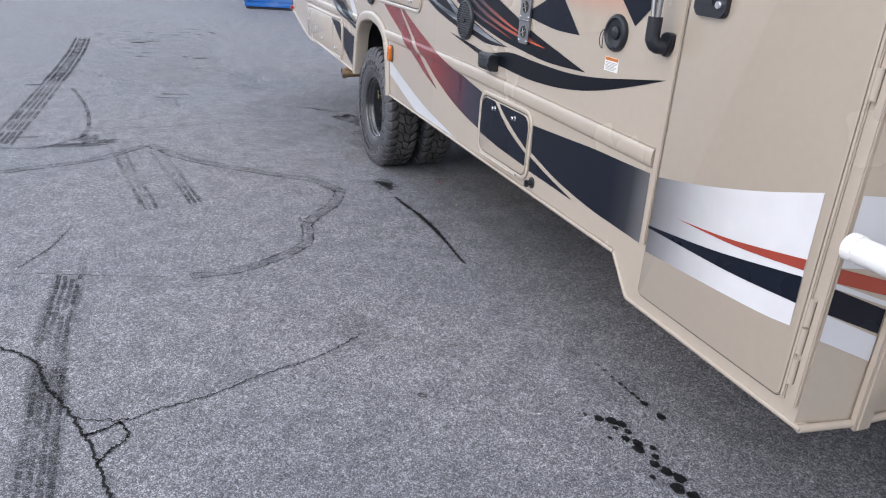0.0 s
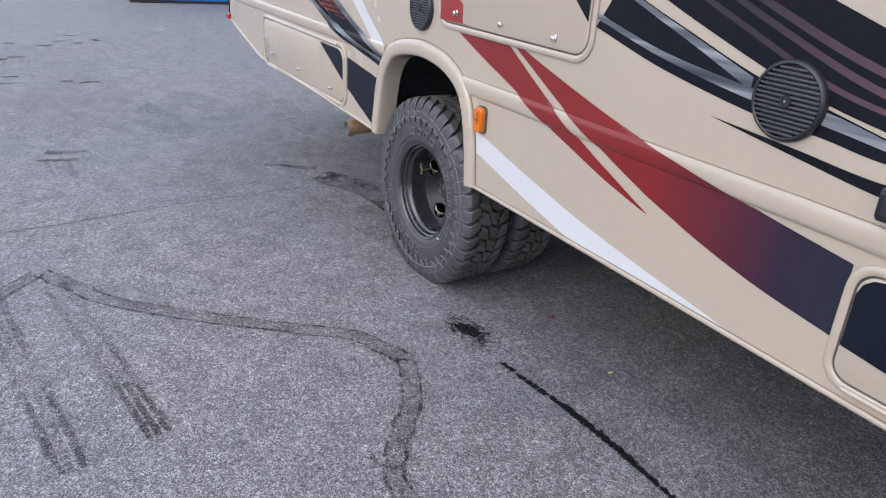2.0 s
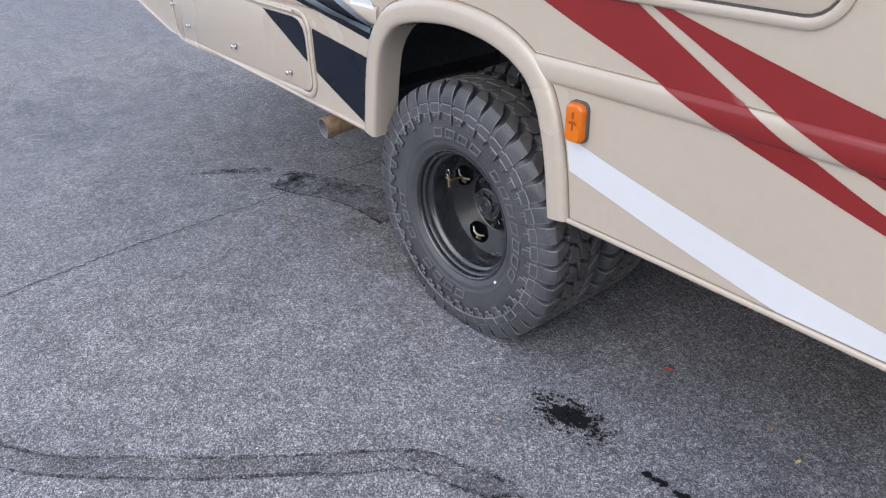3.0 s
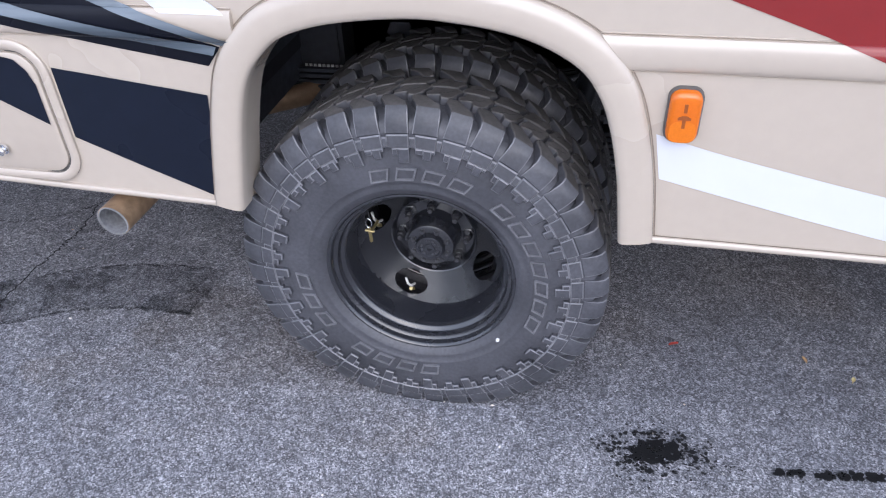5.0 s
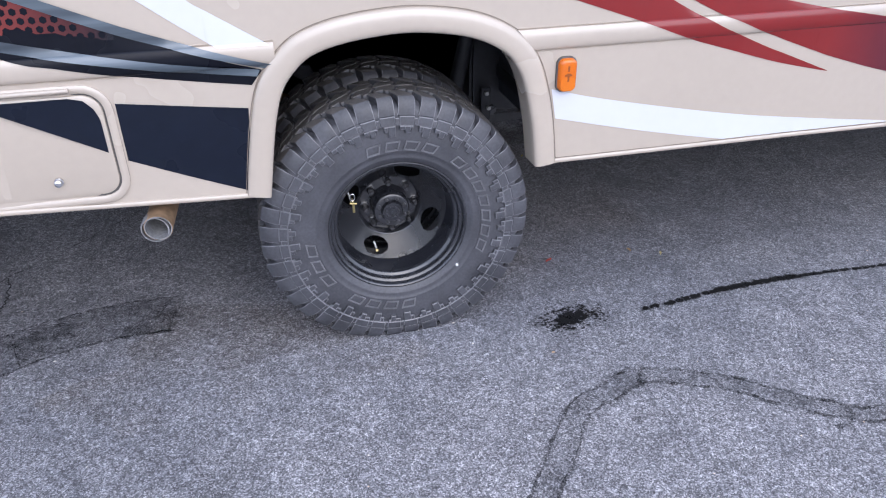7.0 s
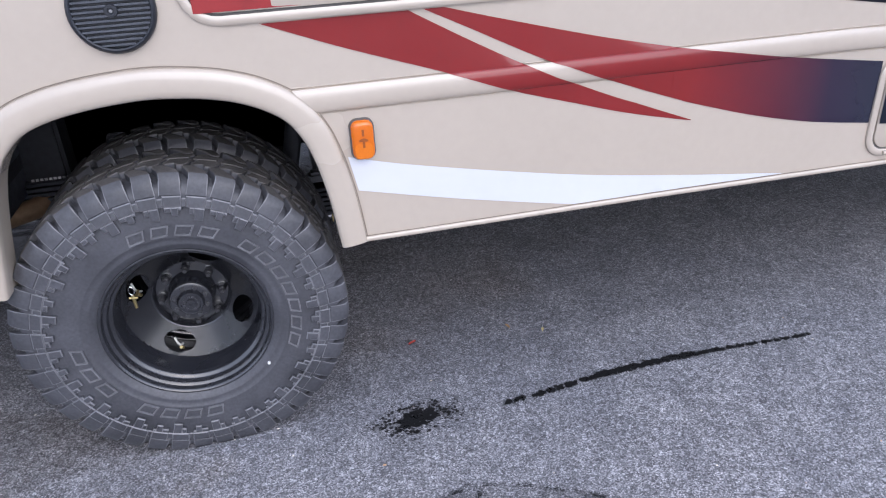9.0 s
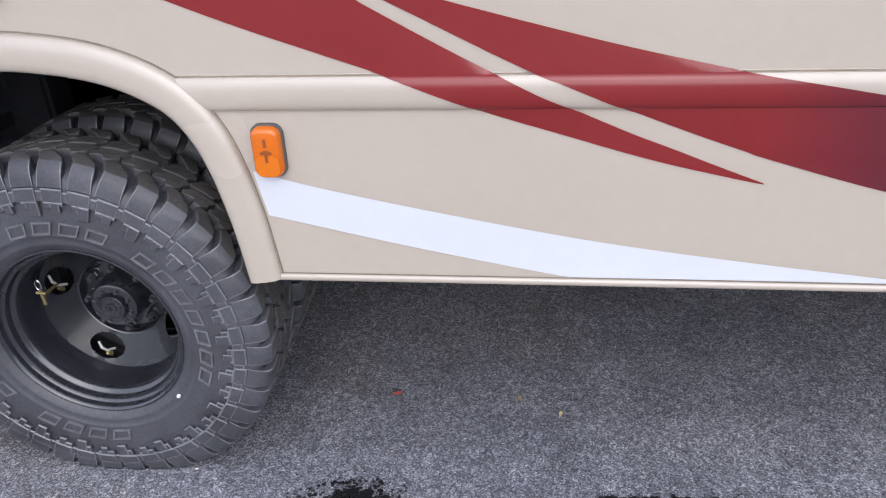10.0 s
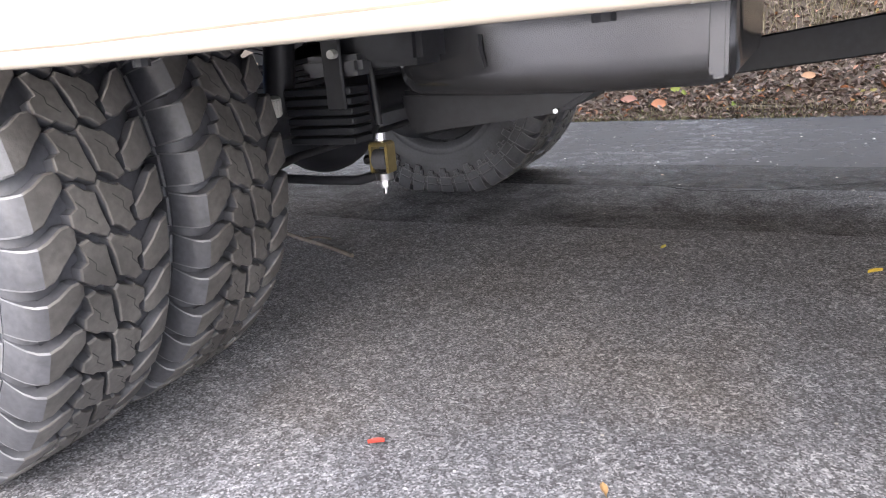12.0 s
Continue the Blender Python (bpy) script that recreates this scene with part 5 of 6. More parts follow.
prism(bm, round_rect(0.4785, 0.5215, 0.810, 0.848, 0.013), -0.0265, -0.024)
part("reflector", bm, "amberlow", al, "clear amber lower lens", smooth=50)
for x0, x1, z0, z1 in ((0.4972, 0.5028, 0.8645, 0.8800), (0.4972, 0.5028, 0.8365, 0.8540)):
    bm = bmesh.new()
    box(bm, x0, x1, -0.0269, -0.025, z0, z1)
    part("bulb_holder", bm, "amberdark", al, "dim brown bulb holder behind the lens", smooth=0)
bm = bmesh.new()
prism(bm, [(0.4900, 0.8515), (0.5100, 0.8515), (0.5112, 0.8550), (0.5040, 0.8590), (0.4960, 0.8590), (0.4888, 0.8550)], -0.0271, -0.025)
part("bulb_bracket", bm, "amberdark", al, "dim brown bracket behind the lens", smooth=0)

# rear marker
bm = bmesh.new()
box(bm, -2.80, -2.74, -0.02, 0.02, 0.80, 0.835, 0.006, 2)
part("marker_lamp", bm, "redlens", motorhome, "red rear marker lamp")

# framed upper panel with salmon paint
fr = empty("upper_hatch", (0, 0, 0), motorhome)
fr["label"] = "framed upper hatch with a salmon-red field"
bm = bmesh.new()
sweep(bm, round_rect(2.515, 3.115, 1.395, 1.95, 0.035), [(0.010 * math.cos(t), -0.004 - 0.014 * math.sin(t)) for t in [math.pi * k / 8 for k in range(9)]], closed=True)
part("frame", bm, "beige", fr, smooth=60)
bm = bmesh.new()
prism(bm, round_rect(2.525, 3.105, 1.405, 1.94, 0.03), -0.005, 0.0)
part("panel", bm, "beige", fr, smooth=0)
decal("stripe", [(2.53, 1.425), (2.55, 1.408), (2.862, 1.408), (2.773, 1.474), (2.57, 1.62), (2.53, 1.62)], "salmonfield", fr, 0.0065, "salmon-red field", False)
decal("stripe", [(2.882, 1.408), (3.09, 1.408), (3.09, 1.62), (2.59, 1.62), (2.793, 1.474)], "navy", fr, 0.0065, "dark navy field", False)

# ---- entry door ----
door = empty("entry_door", (0, 0, 0), motorhome)
door["label"] = "beige entry door with silver, navy and red graphics"
bm = bmesh.new()
sweep(bm, round_rect(3.252, 3.856, 0.497, 2.35, 0.02), [(0.0, -0.0005), (0.001, -0.005), (0.004, -0.007)], closed=True)
bm.faces.new([v for v in bm.verts if abs(v.co.y + 0.007) < 1e-6])
panel = part("panel", bm, "beige", door, smooth=40)
bm = bmesh.new()
sweep(bm, round_rect(3.249, 3.859, 0.494, 2.353, 0.022), [(-0.0018, 0.0), (-0.0018, -0.001), (0.001, -0.001), (0.001, 0.0)], closed=True)
part("door_gap", bm, "seal", door, "dark joint round the door", smooth=0)
for x0, x1, d in ((3.218, 3.245, 0.008), (3.860, 3.872, 0.010), (3.890, 3.912, 0.012)):
    bm = bmesh.new()
    box(bm, x0, x1, -d, 0.0, 0.50 if x0 > 3.5 else 0.66, 2.36, 0.003, 2)
    part("door_frame", bm, "beige", door)
bm = bmesh.new()
box(bm, 3.872, 3.890, -0.004, 0.0, 0.50, 2.36, 0.001, 1)
part("door_frame", bm, "beige", door)
for hz in (0.555, 0.64, 0.715, 1.25):
    bm = bmesh.new()
    cyl(bm, (3.881, -0.012, hz), (3.881, -0.012, hz + 0.068), 0.0085, n=14)
    part("hinge", bm, "beige", door)
D = 0.0085
stripe("stripe", [(3.256, 0.889), (3.445, 0.924), (3.641, 0.972), (3.829, 1.03)], [(3.258, 0.646), (3.525, 0.661), (3.735, 0.676), (3.834, 0.690)], "silver", "silver fading to white band", door, D, False)
stripe("stripe", [(3.256, 0.732), (3.539, 0.767), (3.832, 0.821)], [(3.256, 0.724), (3.594, 0.732), (3.834, 0.752)], "navy", "navy stripe on the door", door, D + 0.0013, False)
stripe("stripe", [(3.368, 0.798), (3.588, 0.820), (3.831, 0.865)], [(3.368, 0.798), (3.612, 0.809), (3.831, 0.837)], "orange", "orange-red stripe on the door", door, D + 0.0013, False)
hd = empty("handle", (0, 0, 0), motorhome)
hd.location.x = 0.025
hd["label"] = "black recessed door handle with lock"
bm = bmesh.new()
prism(bm, round_rect(3.262, 3.385, 1.362, 1.50, 0.018), -0.022, -0.006)
bmesh.ops.bevel(bm, geom=bm.edges[:], offset=0.004, segments=2, affect="EDGES")
part("plate", bm, "plastic", hd)
bm = bmesh.new()
box(bm, 3.282, 3.34, -0.027, -0.02, 1.39, 1.47, 0.004, 2)
part("paddle", bm, "plastic", hd)
bm = bmesh.new()
lathe(bm, [(0.0005, -0.03), (0.009, -0.03), (0.011, -0.027), (0.011, -0.02)], 16, (3.36, 0, 1.395))
part("lock", bm, "chrome", hd, "chrome lock cylinder")

# stripes that run on round the corner, and the white rail ahead of the door
def front_stripe(z0, z1, slope, material, label):
    verts = [(3.9168, -0.0005, z0), (3.9464, 0.149, z0 + slope * 0.15), (3.9464, 0.149, z1 + slope * 0.15), (3.9168, -0.0005, z1)]
    raw_part("stripe", verts, [(0, 1, 2, 3)], material, front, label)


front_stripe(0.692, 0.760, -0.42, "white", "white stripe on the front end")
front_stripe(0.762, 0.827, -0.38, "navy", "navy stripe on the front end")
front_stripe(0.829, 0.841, -0.34, "white", "thin white stripe on the front end")
front_stripe(0.842, 0.878, -0.25, "orange", "orange-red stripe on the front end")
front_stripe(0.880, 1.052, -0.05, "white", "white stripe on the front end")
rail = empty("side_rail", (0, 0, 0), motorhome)
rail["label"] = "white round rail along the cab"
bm = bmesh.new()
cyl(bm, (3.965, -0.05, 0.956), (4.75, -0.05, 0.956), 0.029, n=28)
part("tube", bm, "pipewhite", rail)
bm = bmesh.new()
cyl(bm, (3.955, -0.05, 0.956), (3.985, -0.05, 0.956), 0.0315, n=28)
bmesh.ops.bevel(bm, geom=bm.edges[:], offset=0.003, segments=2, affect="EDGES")
part("end_cap", bm, "pipewhite", rail)
for x in (4.2, 4.6):
    bm = bmesh.new()
    cyl(bm, (x, -0.05, 0.956), (x, 0.37, 0.956), 0.014, n=14)
    part("rail_bracket", bm, "pipewhite", rail)


# ---- wheels ----
R, RB = 0.419, 0.401          # over the tread blocks, and at the groove floor
HUB_Z = 0.394
K = 0.745                     # rim half width over 0.147 m


def tyre_mesh(bm):
    side = [(0.2115, -0.088), (0.222, -0.0965), (0.232, -0.1025), (0.2365, -0.104), (0.2395, -0.1030), (0.252, -0.1065), (0.2545, -0.1082), (0.257, -0.1075), (0.280, -0.1095), (0.298, -0.1100), (0.306, -0.1090), (0.322, -0.1080),
            (0.340, -0.1075), (0.356, -0.1100), (0.369, -0.1095), (0.384, -0.1035), (0.393, -0.0880), (RB - 0.001, -0.074), (RB, -0.05)]
    prof = side + [(RB, 0.0)] + [(r, -y) for r, y in side[::-1]]
    lathe(bm, prof, 96)


def tread_mesh(bm, n=40):
    """Shoulder lugs that bend over a square shoulder, a stepped ring of plates on the sidewall, and two rows of slanting blocks on the crown."""
    pitch = math.tau / n

    def vert(ang, w, r):
        return bm.verts.new((math.cos(ang) * r, w, math.sin(ang) * r))

    def crown(w):
        return R - 0.005 * max(0.0, abs(w) / 0.08 - 0.35)

    def block(shape, flip):
        """shape: (part of a pitch, across); flip turns it half round for the far row."""
        pts = [(0.29 - a, -w) if flip else (a, w) for a, w in shape]
        cx, cw = sum(a for a, w in pts) / len(pts), sum(w for a, w in pts) / len(pts)
        out = []
        for grow, drop in ((0.0, 0.019), (0.03, 0.003), (0.07, 0.0008), (0.12, 0.0)):
            out.append([(a + (cx - a) * grow, w + (cw - w) * grow, crown(w) - drop) for a, w in pts])
        return out

    A_SHAPE = [(0.66, -0.043), (0.72, -0.030), (0.57, -0.019), (0.50, -0.0065), (0.10, -0.003), (-0.30, 0.0045), (-0.40, -0.002), (-0.23, -0.0235), (-0.25, -0.029), (-0.05, -0.046), (0.20, -0.046), (0.27, -0.036), (0.36, -0.036)]
    # stations from the lug's tip on the crown over the shoulder: across, radius, height, from, to
    LUG = [(0.045, 0.4175, 0.016, 0.66, 0.92), (0.051, 0.4190, 0.017, 0.57, 1.00), (0.062, 0.4190, 0.017, 0.42, 0.99), (0.079, 0.4180, 0.017, 0.13, 0.83), (0.091, 0.4155, 0.018, 0.06, 0.76),
           (0.1000, 0.4075, 0.019, 0.03, 0.75), (0.1060, 0.3960, 0.018, 0.02, 0.77), (0.1095, 0.3820, 0.014, 0.01, 0.80), (0.1120, 0.3665, 0.010, 0.00, 0.84)]

    def lug(a0, mirror, grow):
        top, low = [], []
        for w, r, h, s0, s1 in LUG:
            s1 = s1 + grow
            e = min(0.04, (s1 - s0) * 0.2)
            top.append([vert(a0 + mirror * q * pitch, -mirror * w, r - d) for q, d in ((s0, 0.0022), (s0 + e, 0.0), (s1 - e, 0.0), (s1, 0.0022))])
            low.append([vert(a0 + mirror * q * pitch, -mirror * (w - h * 0.6 * (w > 0.095)), r - h) for q in (s0 - 0.02, s1 + 0.02)])
        for k in range(len(LUG) - 1):
            a, b = top[k], top[k + 1]
            for q in range(3):
                bm.faces.new((a[q], a[q + 1], b[q + 1], b[q])).material_index = 2 if k < 4 else 1 if q != 1 else 0
            bm.faces.new((low[k][0], a[0], b[0], low[k + 1][0]))
            bm.faces.new((a[3], low[k][1], low[k + 1][1], b[3]))
        for t, l in ((top[0], low[0]), (top[-1], low[-1])):
            bm.faces.new((l[0], t[0], t[1], t[2], t[3], l[1]))

    def plate(a0, mirror, s0, s1, r0, r1, w0, w1):
        """A low raised plate on the sidewall with chamfered edges, between two radii (r0 the outer)."""
        e, c = 0.035, 0.0028
        outer = [vert(a0 + mirror * q * pitch, -mirror * w, r) for q, w, r in ((s0 + e, w0, r0 - c), (s1 - e, w0, r0 - c), (s1 - e, w1, r1 + c), (s0 + e, w1, r1 + c))]
        mid = [vert(a0 + mirror * q * pitch, -mirror * (w - 0.0022), r) for q, w, r in ((s0, w0, r0), (s1, w0, r0), (s1, w1, r1), (s0, w1, r1))]
        back = [vert(a0 + mirror * q * pitch, -mirror * (w - 0.014), r) for q, w, r in ((s0, w0, r0), (s1, w0, r0), (s1, w1, r1), (s0, w1, r1))]
        bm.faces.new(outer)
        # worn = 1 marks chamfers whose pale coat has the edge glint painted in
        for p, q, worn in ((outer, mid, 1), (mid, back, 0)):
            for j in range(4):
                bm.faces.new((p[j], p[(j + 1) % 4], q[(j + 1) % 4], q[j])).material_index = worn

    def sipe(line):
        """A knife cut along points of (angle, across) on the crown, its shade drawn as a dark strip."""
        for (a, w), (b, v) in zip(line, line[1:]):
            d = math.hypot((b - a) * R, v - w)
            na, nw = -(v - w) / d * 0.0007 / R, (b - a) * R / d * 0.0007
            bm.faces.new([vert(q, u, crown(u) + 0.0005) for q, u in ((a + na, w + nw), (b + na, v + nw), (b - na, v - nw), (a - na, w - nw))]).material_index = 3

    # plates of one repeat, two lugs long: from, to, outer and inner radius, across at both
    PLATES = [(0.00, 0.80, 0.3640, 0.336, 0.1145, 0.1178), (1.00, 1.76, 0.3640, 0.336, 0.1145, 0.1178), (0.80, 1.00, 0.3580, 0.336, 0.1135, 0.1165), (1.76, 2.00, 0.3580, 0.336, 0.1135, 0.1165),
              (0.00, 0.44, 0.336, 0.3035, 0.1178, 0.1182), (0.44, 0.66, 0.336, 0.3185, 0.1178, 0.1182), (1.00, 1.14, 0.336, 0.328, 0.1178, 0.1180),
              (1.14, 1.46, 0.336, 0.3130, 0.1178, 0.1182), (1.46, 1.76, 0.336, 0.3235, 0.1178, 0.1182)]
    for k in range(n):
        for mirror in (-1, 1):
            a0 = k * pitch + (0.70 * pitch if mirror < 0 else 0)
            lug(a0, mirror, 0.04 if k % 2 else -0.01)
            sipe([(a0 + mirror * q * pitch, -mirror * w) for q, w in ((0.36, 0.086), (0.50, 0.074), (0.72, 0.066), (0.70, 0.058))])
            cut = [(0.40, -0.036), (0.22, -0.026), (0.10, -0.027), (-0.08, -0.014)]
            sipe([(k * pitch + ((0.29 - q) if mirror < 0 else q) * pitch, -w if mirror < 0 else w) for q, w in cut])
            if k % 2 == 0:
                for p in PLATES:
                    plate(a0, mirror, *p)
            rows = block(A_SHAPE, mirror < 0)
            rings = [[vert(k * pitch + q * pitch, w, r) for q, w, r in row] for row in rows]
            bm.faces.new(rings[-1]).material_index = 2
            m = len(A_SHAPE)
            for i, (u, v) in enumerate(zip(rings, rings[1:])):
                for q in range(m):
                    bm.faces.new((u[q], u[(q + 1) % m], v[(q + 1) % m], v[q])).material_index = 2 if i else 0


def letter_bars(w):
    """Low raised sidewall marks: plain slanted outlines, one for each sign."""
    words = [(110, 63, 4), (53, -25, 7), (181, 218, 3), (231, 280, 4)]
    for a0, a1, n in words:
        r0, r1, t = 0.260, 0.289, 0.0038
        for k in range(n):
            bm = bmesh.new()
            c = radians(a0 + (a1 - a0) * (k + 0.5) / n)
            half = abs(radians(a1 - a0)) / n * 0.36
            e = 1 - 2 * t / (0.275 * 2 * half)
            for (p0, p1, q0, q1) in ((-1, 1, r1 - t, r1), (-1, 1, r0, r0 + t), (-1, -e, r0 + t, r1 - t), (e, 1, r0 + t, r1 - t)):
                pts = [(c + half * p - 0.03 * (q - 0.275) / 0.03, q) for p, q in ((p0, q0), (p1, q0), (p1, q1), (p0, q1))]
                lo = [bm.verts.new((r * math.cos(a), -0.104, r * math.sin(a))) for a, r in pts]
                hi = [bm.verts.new((r * math.cos(a), -0.1130 - 0.03 * (r - 0.26), r * math.sin(a))) for a, r in pts]
                bm.faces.new(hi)
                for j in range(4):
                    bm.faces.new((lo[j], lo[(j + 1) % 4], hi[(j + 1) % 4], hi[j]))
            part("raised_bar", bm, "rubberglint", w, smooth=0)


def settle(ob_mesh):
    for v in ob_mesh.vertices:
        if v.co.z < -HUB_Z + 0.002:
            v.co.z = -HUB_Z + 0.002


def wheel(y, outer, far=False):
    w = empty("wheel", (0.006, y, HUB_Z), motorhome)
    w["label"] = "black steel wheel with a chunky mud-terrain tyre"
    bm = bmesh.new()
    tyre_mesh(bm)
    t = part("tyre", bm, "rubber", w, "black rubber tyre carcass", smooth=50)
    settle(t.data)
    bm = bmesh.new()
    tread_mesh(bm)
    t = part("tread", bm, "rubber", w, "deep blocky tread with sidewall lugs", smooth=23)
    t.data.materials.append(M["rubberglint"])
    t.data.materials.append(M["rubberdust"])
    t.data.materials.append(M["recess_shade"])
    settle(t.data)
    s = 1 if far else -1
    if outer:
        if not far:
            letter_bars(w)
        bm = bmesh.new()
        lathe(bm, [(0.0005, s * 0.1086), (0.0040, s * 0.1086), (0.0046, s * 0.100)], 10, (0.181, 0, -0.155))
        part("paint_dot", bm, "paper", w, "small pale paint dot")
    # rim barrel: lip, bead seat, drop centre, then the dished disc
    bm = bmesh.new()
    lip = [(0.212, -0.112), (0.2175, -0.121), (0.2160, -0.1265), (0.2120, -0.1275), (0.2090, -0.125), (0.2065, -0.118), (0.2050, -0.104), (0.2010, -0.100), (0.1975, -0.0985), (0.1960, -0.094), (0.1955, -0.080), (0.1930, -0.0755), (0.1880, -0.073), (0.1850, -0.068), (0.1830, -0.050), (0.1805, -0.018), (0.1785, -0.008), (0.1775, 0.034), (0.172, 0.044)]
    lathe(bm, [(r, -s * q * K) for r, q in lip], 80)
    part("rim", bm, "rim", w, "black stepped steel rim")
    bm = bmesh.new()
    lathe(bm, [(r, -s * q) for r, q in [(0.18, 0.0), (0.2, 0.06), (0.217, 0.09)]], 48)
    part("rim_inner", bm, "rim", w)
    if outer:
        disc_with_holes(w, s)
    return w


def disc_with_holes(w, s):
    """Dished disc with four oval hand holes, hub flange, eight nuts and the axle cap."""
    flip = -s
    bm = bmesh.new()
    n, holes = 96, [66, 156, 246, 336]
    radii = [0.178, 0.172, 0.164, 0.156, 0.148, 0.140, 0.132, 0.124, 0.116, 0.1105, 0.105]
    depth = lambda r: 0.024 + 0.042 * (0.178 - r) / 0.078

    def inside(r, a):
        for h in holes:
            da = (a - h + 180) % 360 - 180
            if ((radians(da) * 0.141) / 0.043) ** 2 + ((r - 0.141) / 0.027) ** 2 < 1:
                return True
        return False

    grid = []
    for r in radii:
        row = []
        for k in range(n):
            a = 360 * k / n
            rr, aa = r, a
            for h in holes:
                da = (a - h + 180) % 360 - 180
                e = math.hypot((radians(da) * 0.141) / 0.043, (r - 0.141) / 0.027)
                if 0.62 < e < 1.35:
                    f = 1.0 / e
                    if 0.80 < e < 1.22:
                        rr = 0.141 + (r - 0.141) * f
                        aa = h + da * f
            row.append(bm.verts.new((rr * math.cos(radians(aa)), flip * depth(r), rr * math.sin(radians(aa)))))
        grid.append(row)
    for i in range(len(radii) - 1):
        for k in range(n):
            rm, am = (radii[i] + radii[i + 1]) / 2, 360 * (k + 0.5) / n
            if not inside(rm, am):
                bm.faces.new((grid[i][k], grid[i][(k + 1) % n], grid[i + 1][(k + 1) % n], grid[i + 1][k]))
    bmesh.ops.solidify(bm, geom=bm.faces[:], thickness=0.008)
    part("disc", bm, "rim", w, "dished black disc with oval hand holes", smooth=50)
    bm = bmesh.new()
    lathe(bm, [(r, flip * q) for r, q in [(0.106, 0.062), (0.1045, 0.061), (0.1020, 0.063), (0.1000, 0.086), (0.096, 0.090), (0.0640, 0.090)]], 64)
    part("hub_flange", bm, "rim", w, "black recessed hub flange")
    bm = bmesh.new()
    lathe(bm, [(r, flip * (q + 0.020)) for r, q in [(0.064, 0.070), (0.060, 0.062), (0.058, 0.014), (0.055, 0.008), (0.050, 0.006), (0.0365, 0.0055), (0.0345, 0.002), (0.0335, -0.004), (0.0310, -0.0065), (0.0265, -0.0068), (0.0250, -0.0045), (0.0130, -0.0040), (0.0115, -0.0062), (0.0060, -0.0066), (0.0050, -0.003), (0.0005, -0.0028)]], 56)
    part("axle_cap", bm, "rim", w, "black axle cap with a ring of bolts")
    for k in range(11):
        if k in (4, 8):
            continue
        a = math.tau * k / 11
        bm = bmesh.new()
        box(bm, -0.0022, 0.0022, -0.0008, 0.0008, -0.0033, 0.0033)
        bmesh.ops.transform(bm, matrix=Matrix.Translation((0.0192 * math.cos(a), flip * 0.0152, 0.0192 * math.sin(a))) @ Matrix.Rotation(-a, 4, "Y"), verts=bm.verts)
        part("raised_bar", bm, "rimworn", w, smooth=0)
    for k in range(8):
        a = math.tau * k / 8 + 0.03
        x, z = 0.081 * math.cos(a), 0.081 * math.sin(a)
        bm = bmesh.new()
        lathe(bm, [(r, flip * (q + 0.040)) for r, q in [(0.0155, 0.052), (0.0155, 0.044), (0.0130, 0.043), (0.0128, 0.030), (0.0105, 0.028), (0.0105, 0.027)]], 6, (x, 0, z))
        part("lug_nut", bm, "rim", w, smooth=25)
        bm = bmesh.new()
        lathe(bm, [(r, flip * (q + 0.040)) for r, q in [(0.0090, 0.030), (0.0088, 0.020), (0.0078, 0.018), (0.0066, 0.0175), (0.0064, 0.010), (0.0055, 0.0085), (0.0005, 0.0085)]], 12, (x, 0, z))
        part("stud", bm, "rimworn", w)
    for k in range(8):
        a = math.tau * (k + 0.5) / 8
        x, z = 0.0435 * math.cos(a), 0.0435 * math.sin(a)
        bm = bmesh.new()
        lathe(bm, [(r, flip * (q + 0.020)) for r, q in [(0.0072, 0.007), (0.0072, 0.0045), (0.0056, 0.004), (0.0052, -0.002), (0.0005, -0.003)]], 6, (x, 0, z))
        part("cap_bolt", bm, "rimworn", w)
    if s < 0:
        for h, lift in ((246, 0.0), (156, 0.004)):
            a = radians(h)
            c = Vector((0.141 * math.cos(a), 0.040, 0.141 * math.sin(a)))
            bm = bmesh.new()
            tube(bm, [c + Vector((0.004, 0.02, -0.02)), c + Vector((0.0, -0.005, -0.008)), c + Vector((-0.004, -0.016, 0.008)), c + Vector((-0.008, -0.014, 0.024))], 0.0032, 8)
            part("valve_stem", bm, "braid", w, "pale braided valve hose")
            bm = bmesh.new()
            cyl(bm, c + Vector((0.001, -0.008, -0.014)), c + Vector((0.004, 0.004, -0.024)), 0.0048, n=8)
            part("valve_nut", bm, "brass", w, "brass valve nut")
        c = Vector((0.141 * math.cos(radians(156)), -0.02, 0.141 * math.sin(radians(156))))
        bm = bmesh.new()
        tube(bm, [c + Vector((0.007 * math.cos(t), -0.008, 0.030 + 0.012 * math.sin(t))) for t in [math.tau * k / 14 for k in range(15)]], 0.0012, 6)
        part("valve_ring", bm, "chrome", w, "small wire ring")
        bm = bmesh.new()
        tube(bm, [c + Vector((0, -0.006, 0.018)), c + Vector((0.002, -0.006, -0.022))], 0.0042, 8)
        tube(bm, [c + Vector((0.001, -0.006, 0.0)), c + Vector((0.003, 0.05, -0.002))], 0.0036, 8)
        tube(bm, [c + Vector((-0.01, -0.008, 0.010)), c + Vector((0.012, -0.008, 0.008))], 0.003, 8)
        part("valve_extension", bm, "brass", w, "brass valve extension")


OUT_Y, IN_Y = 0.155, 0.415
wheel(OUT_Y, True)
wheel(IN_Y, False)
wheel(WIDE - OUT_Y, True, far=True)
wheel(WIDE - IN_Y, False, far=True)

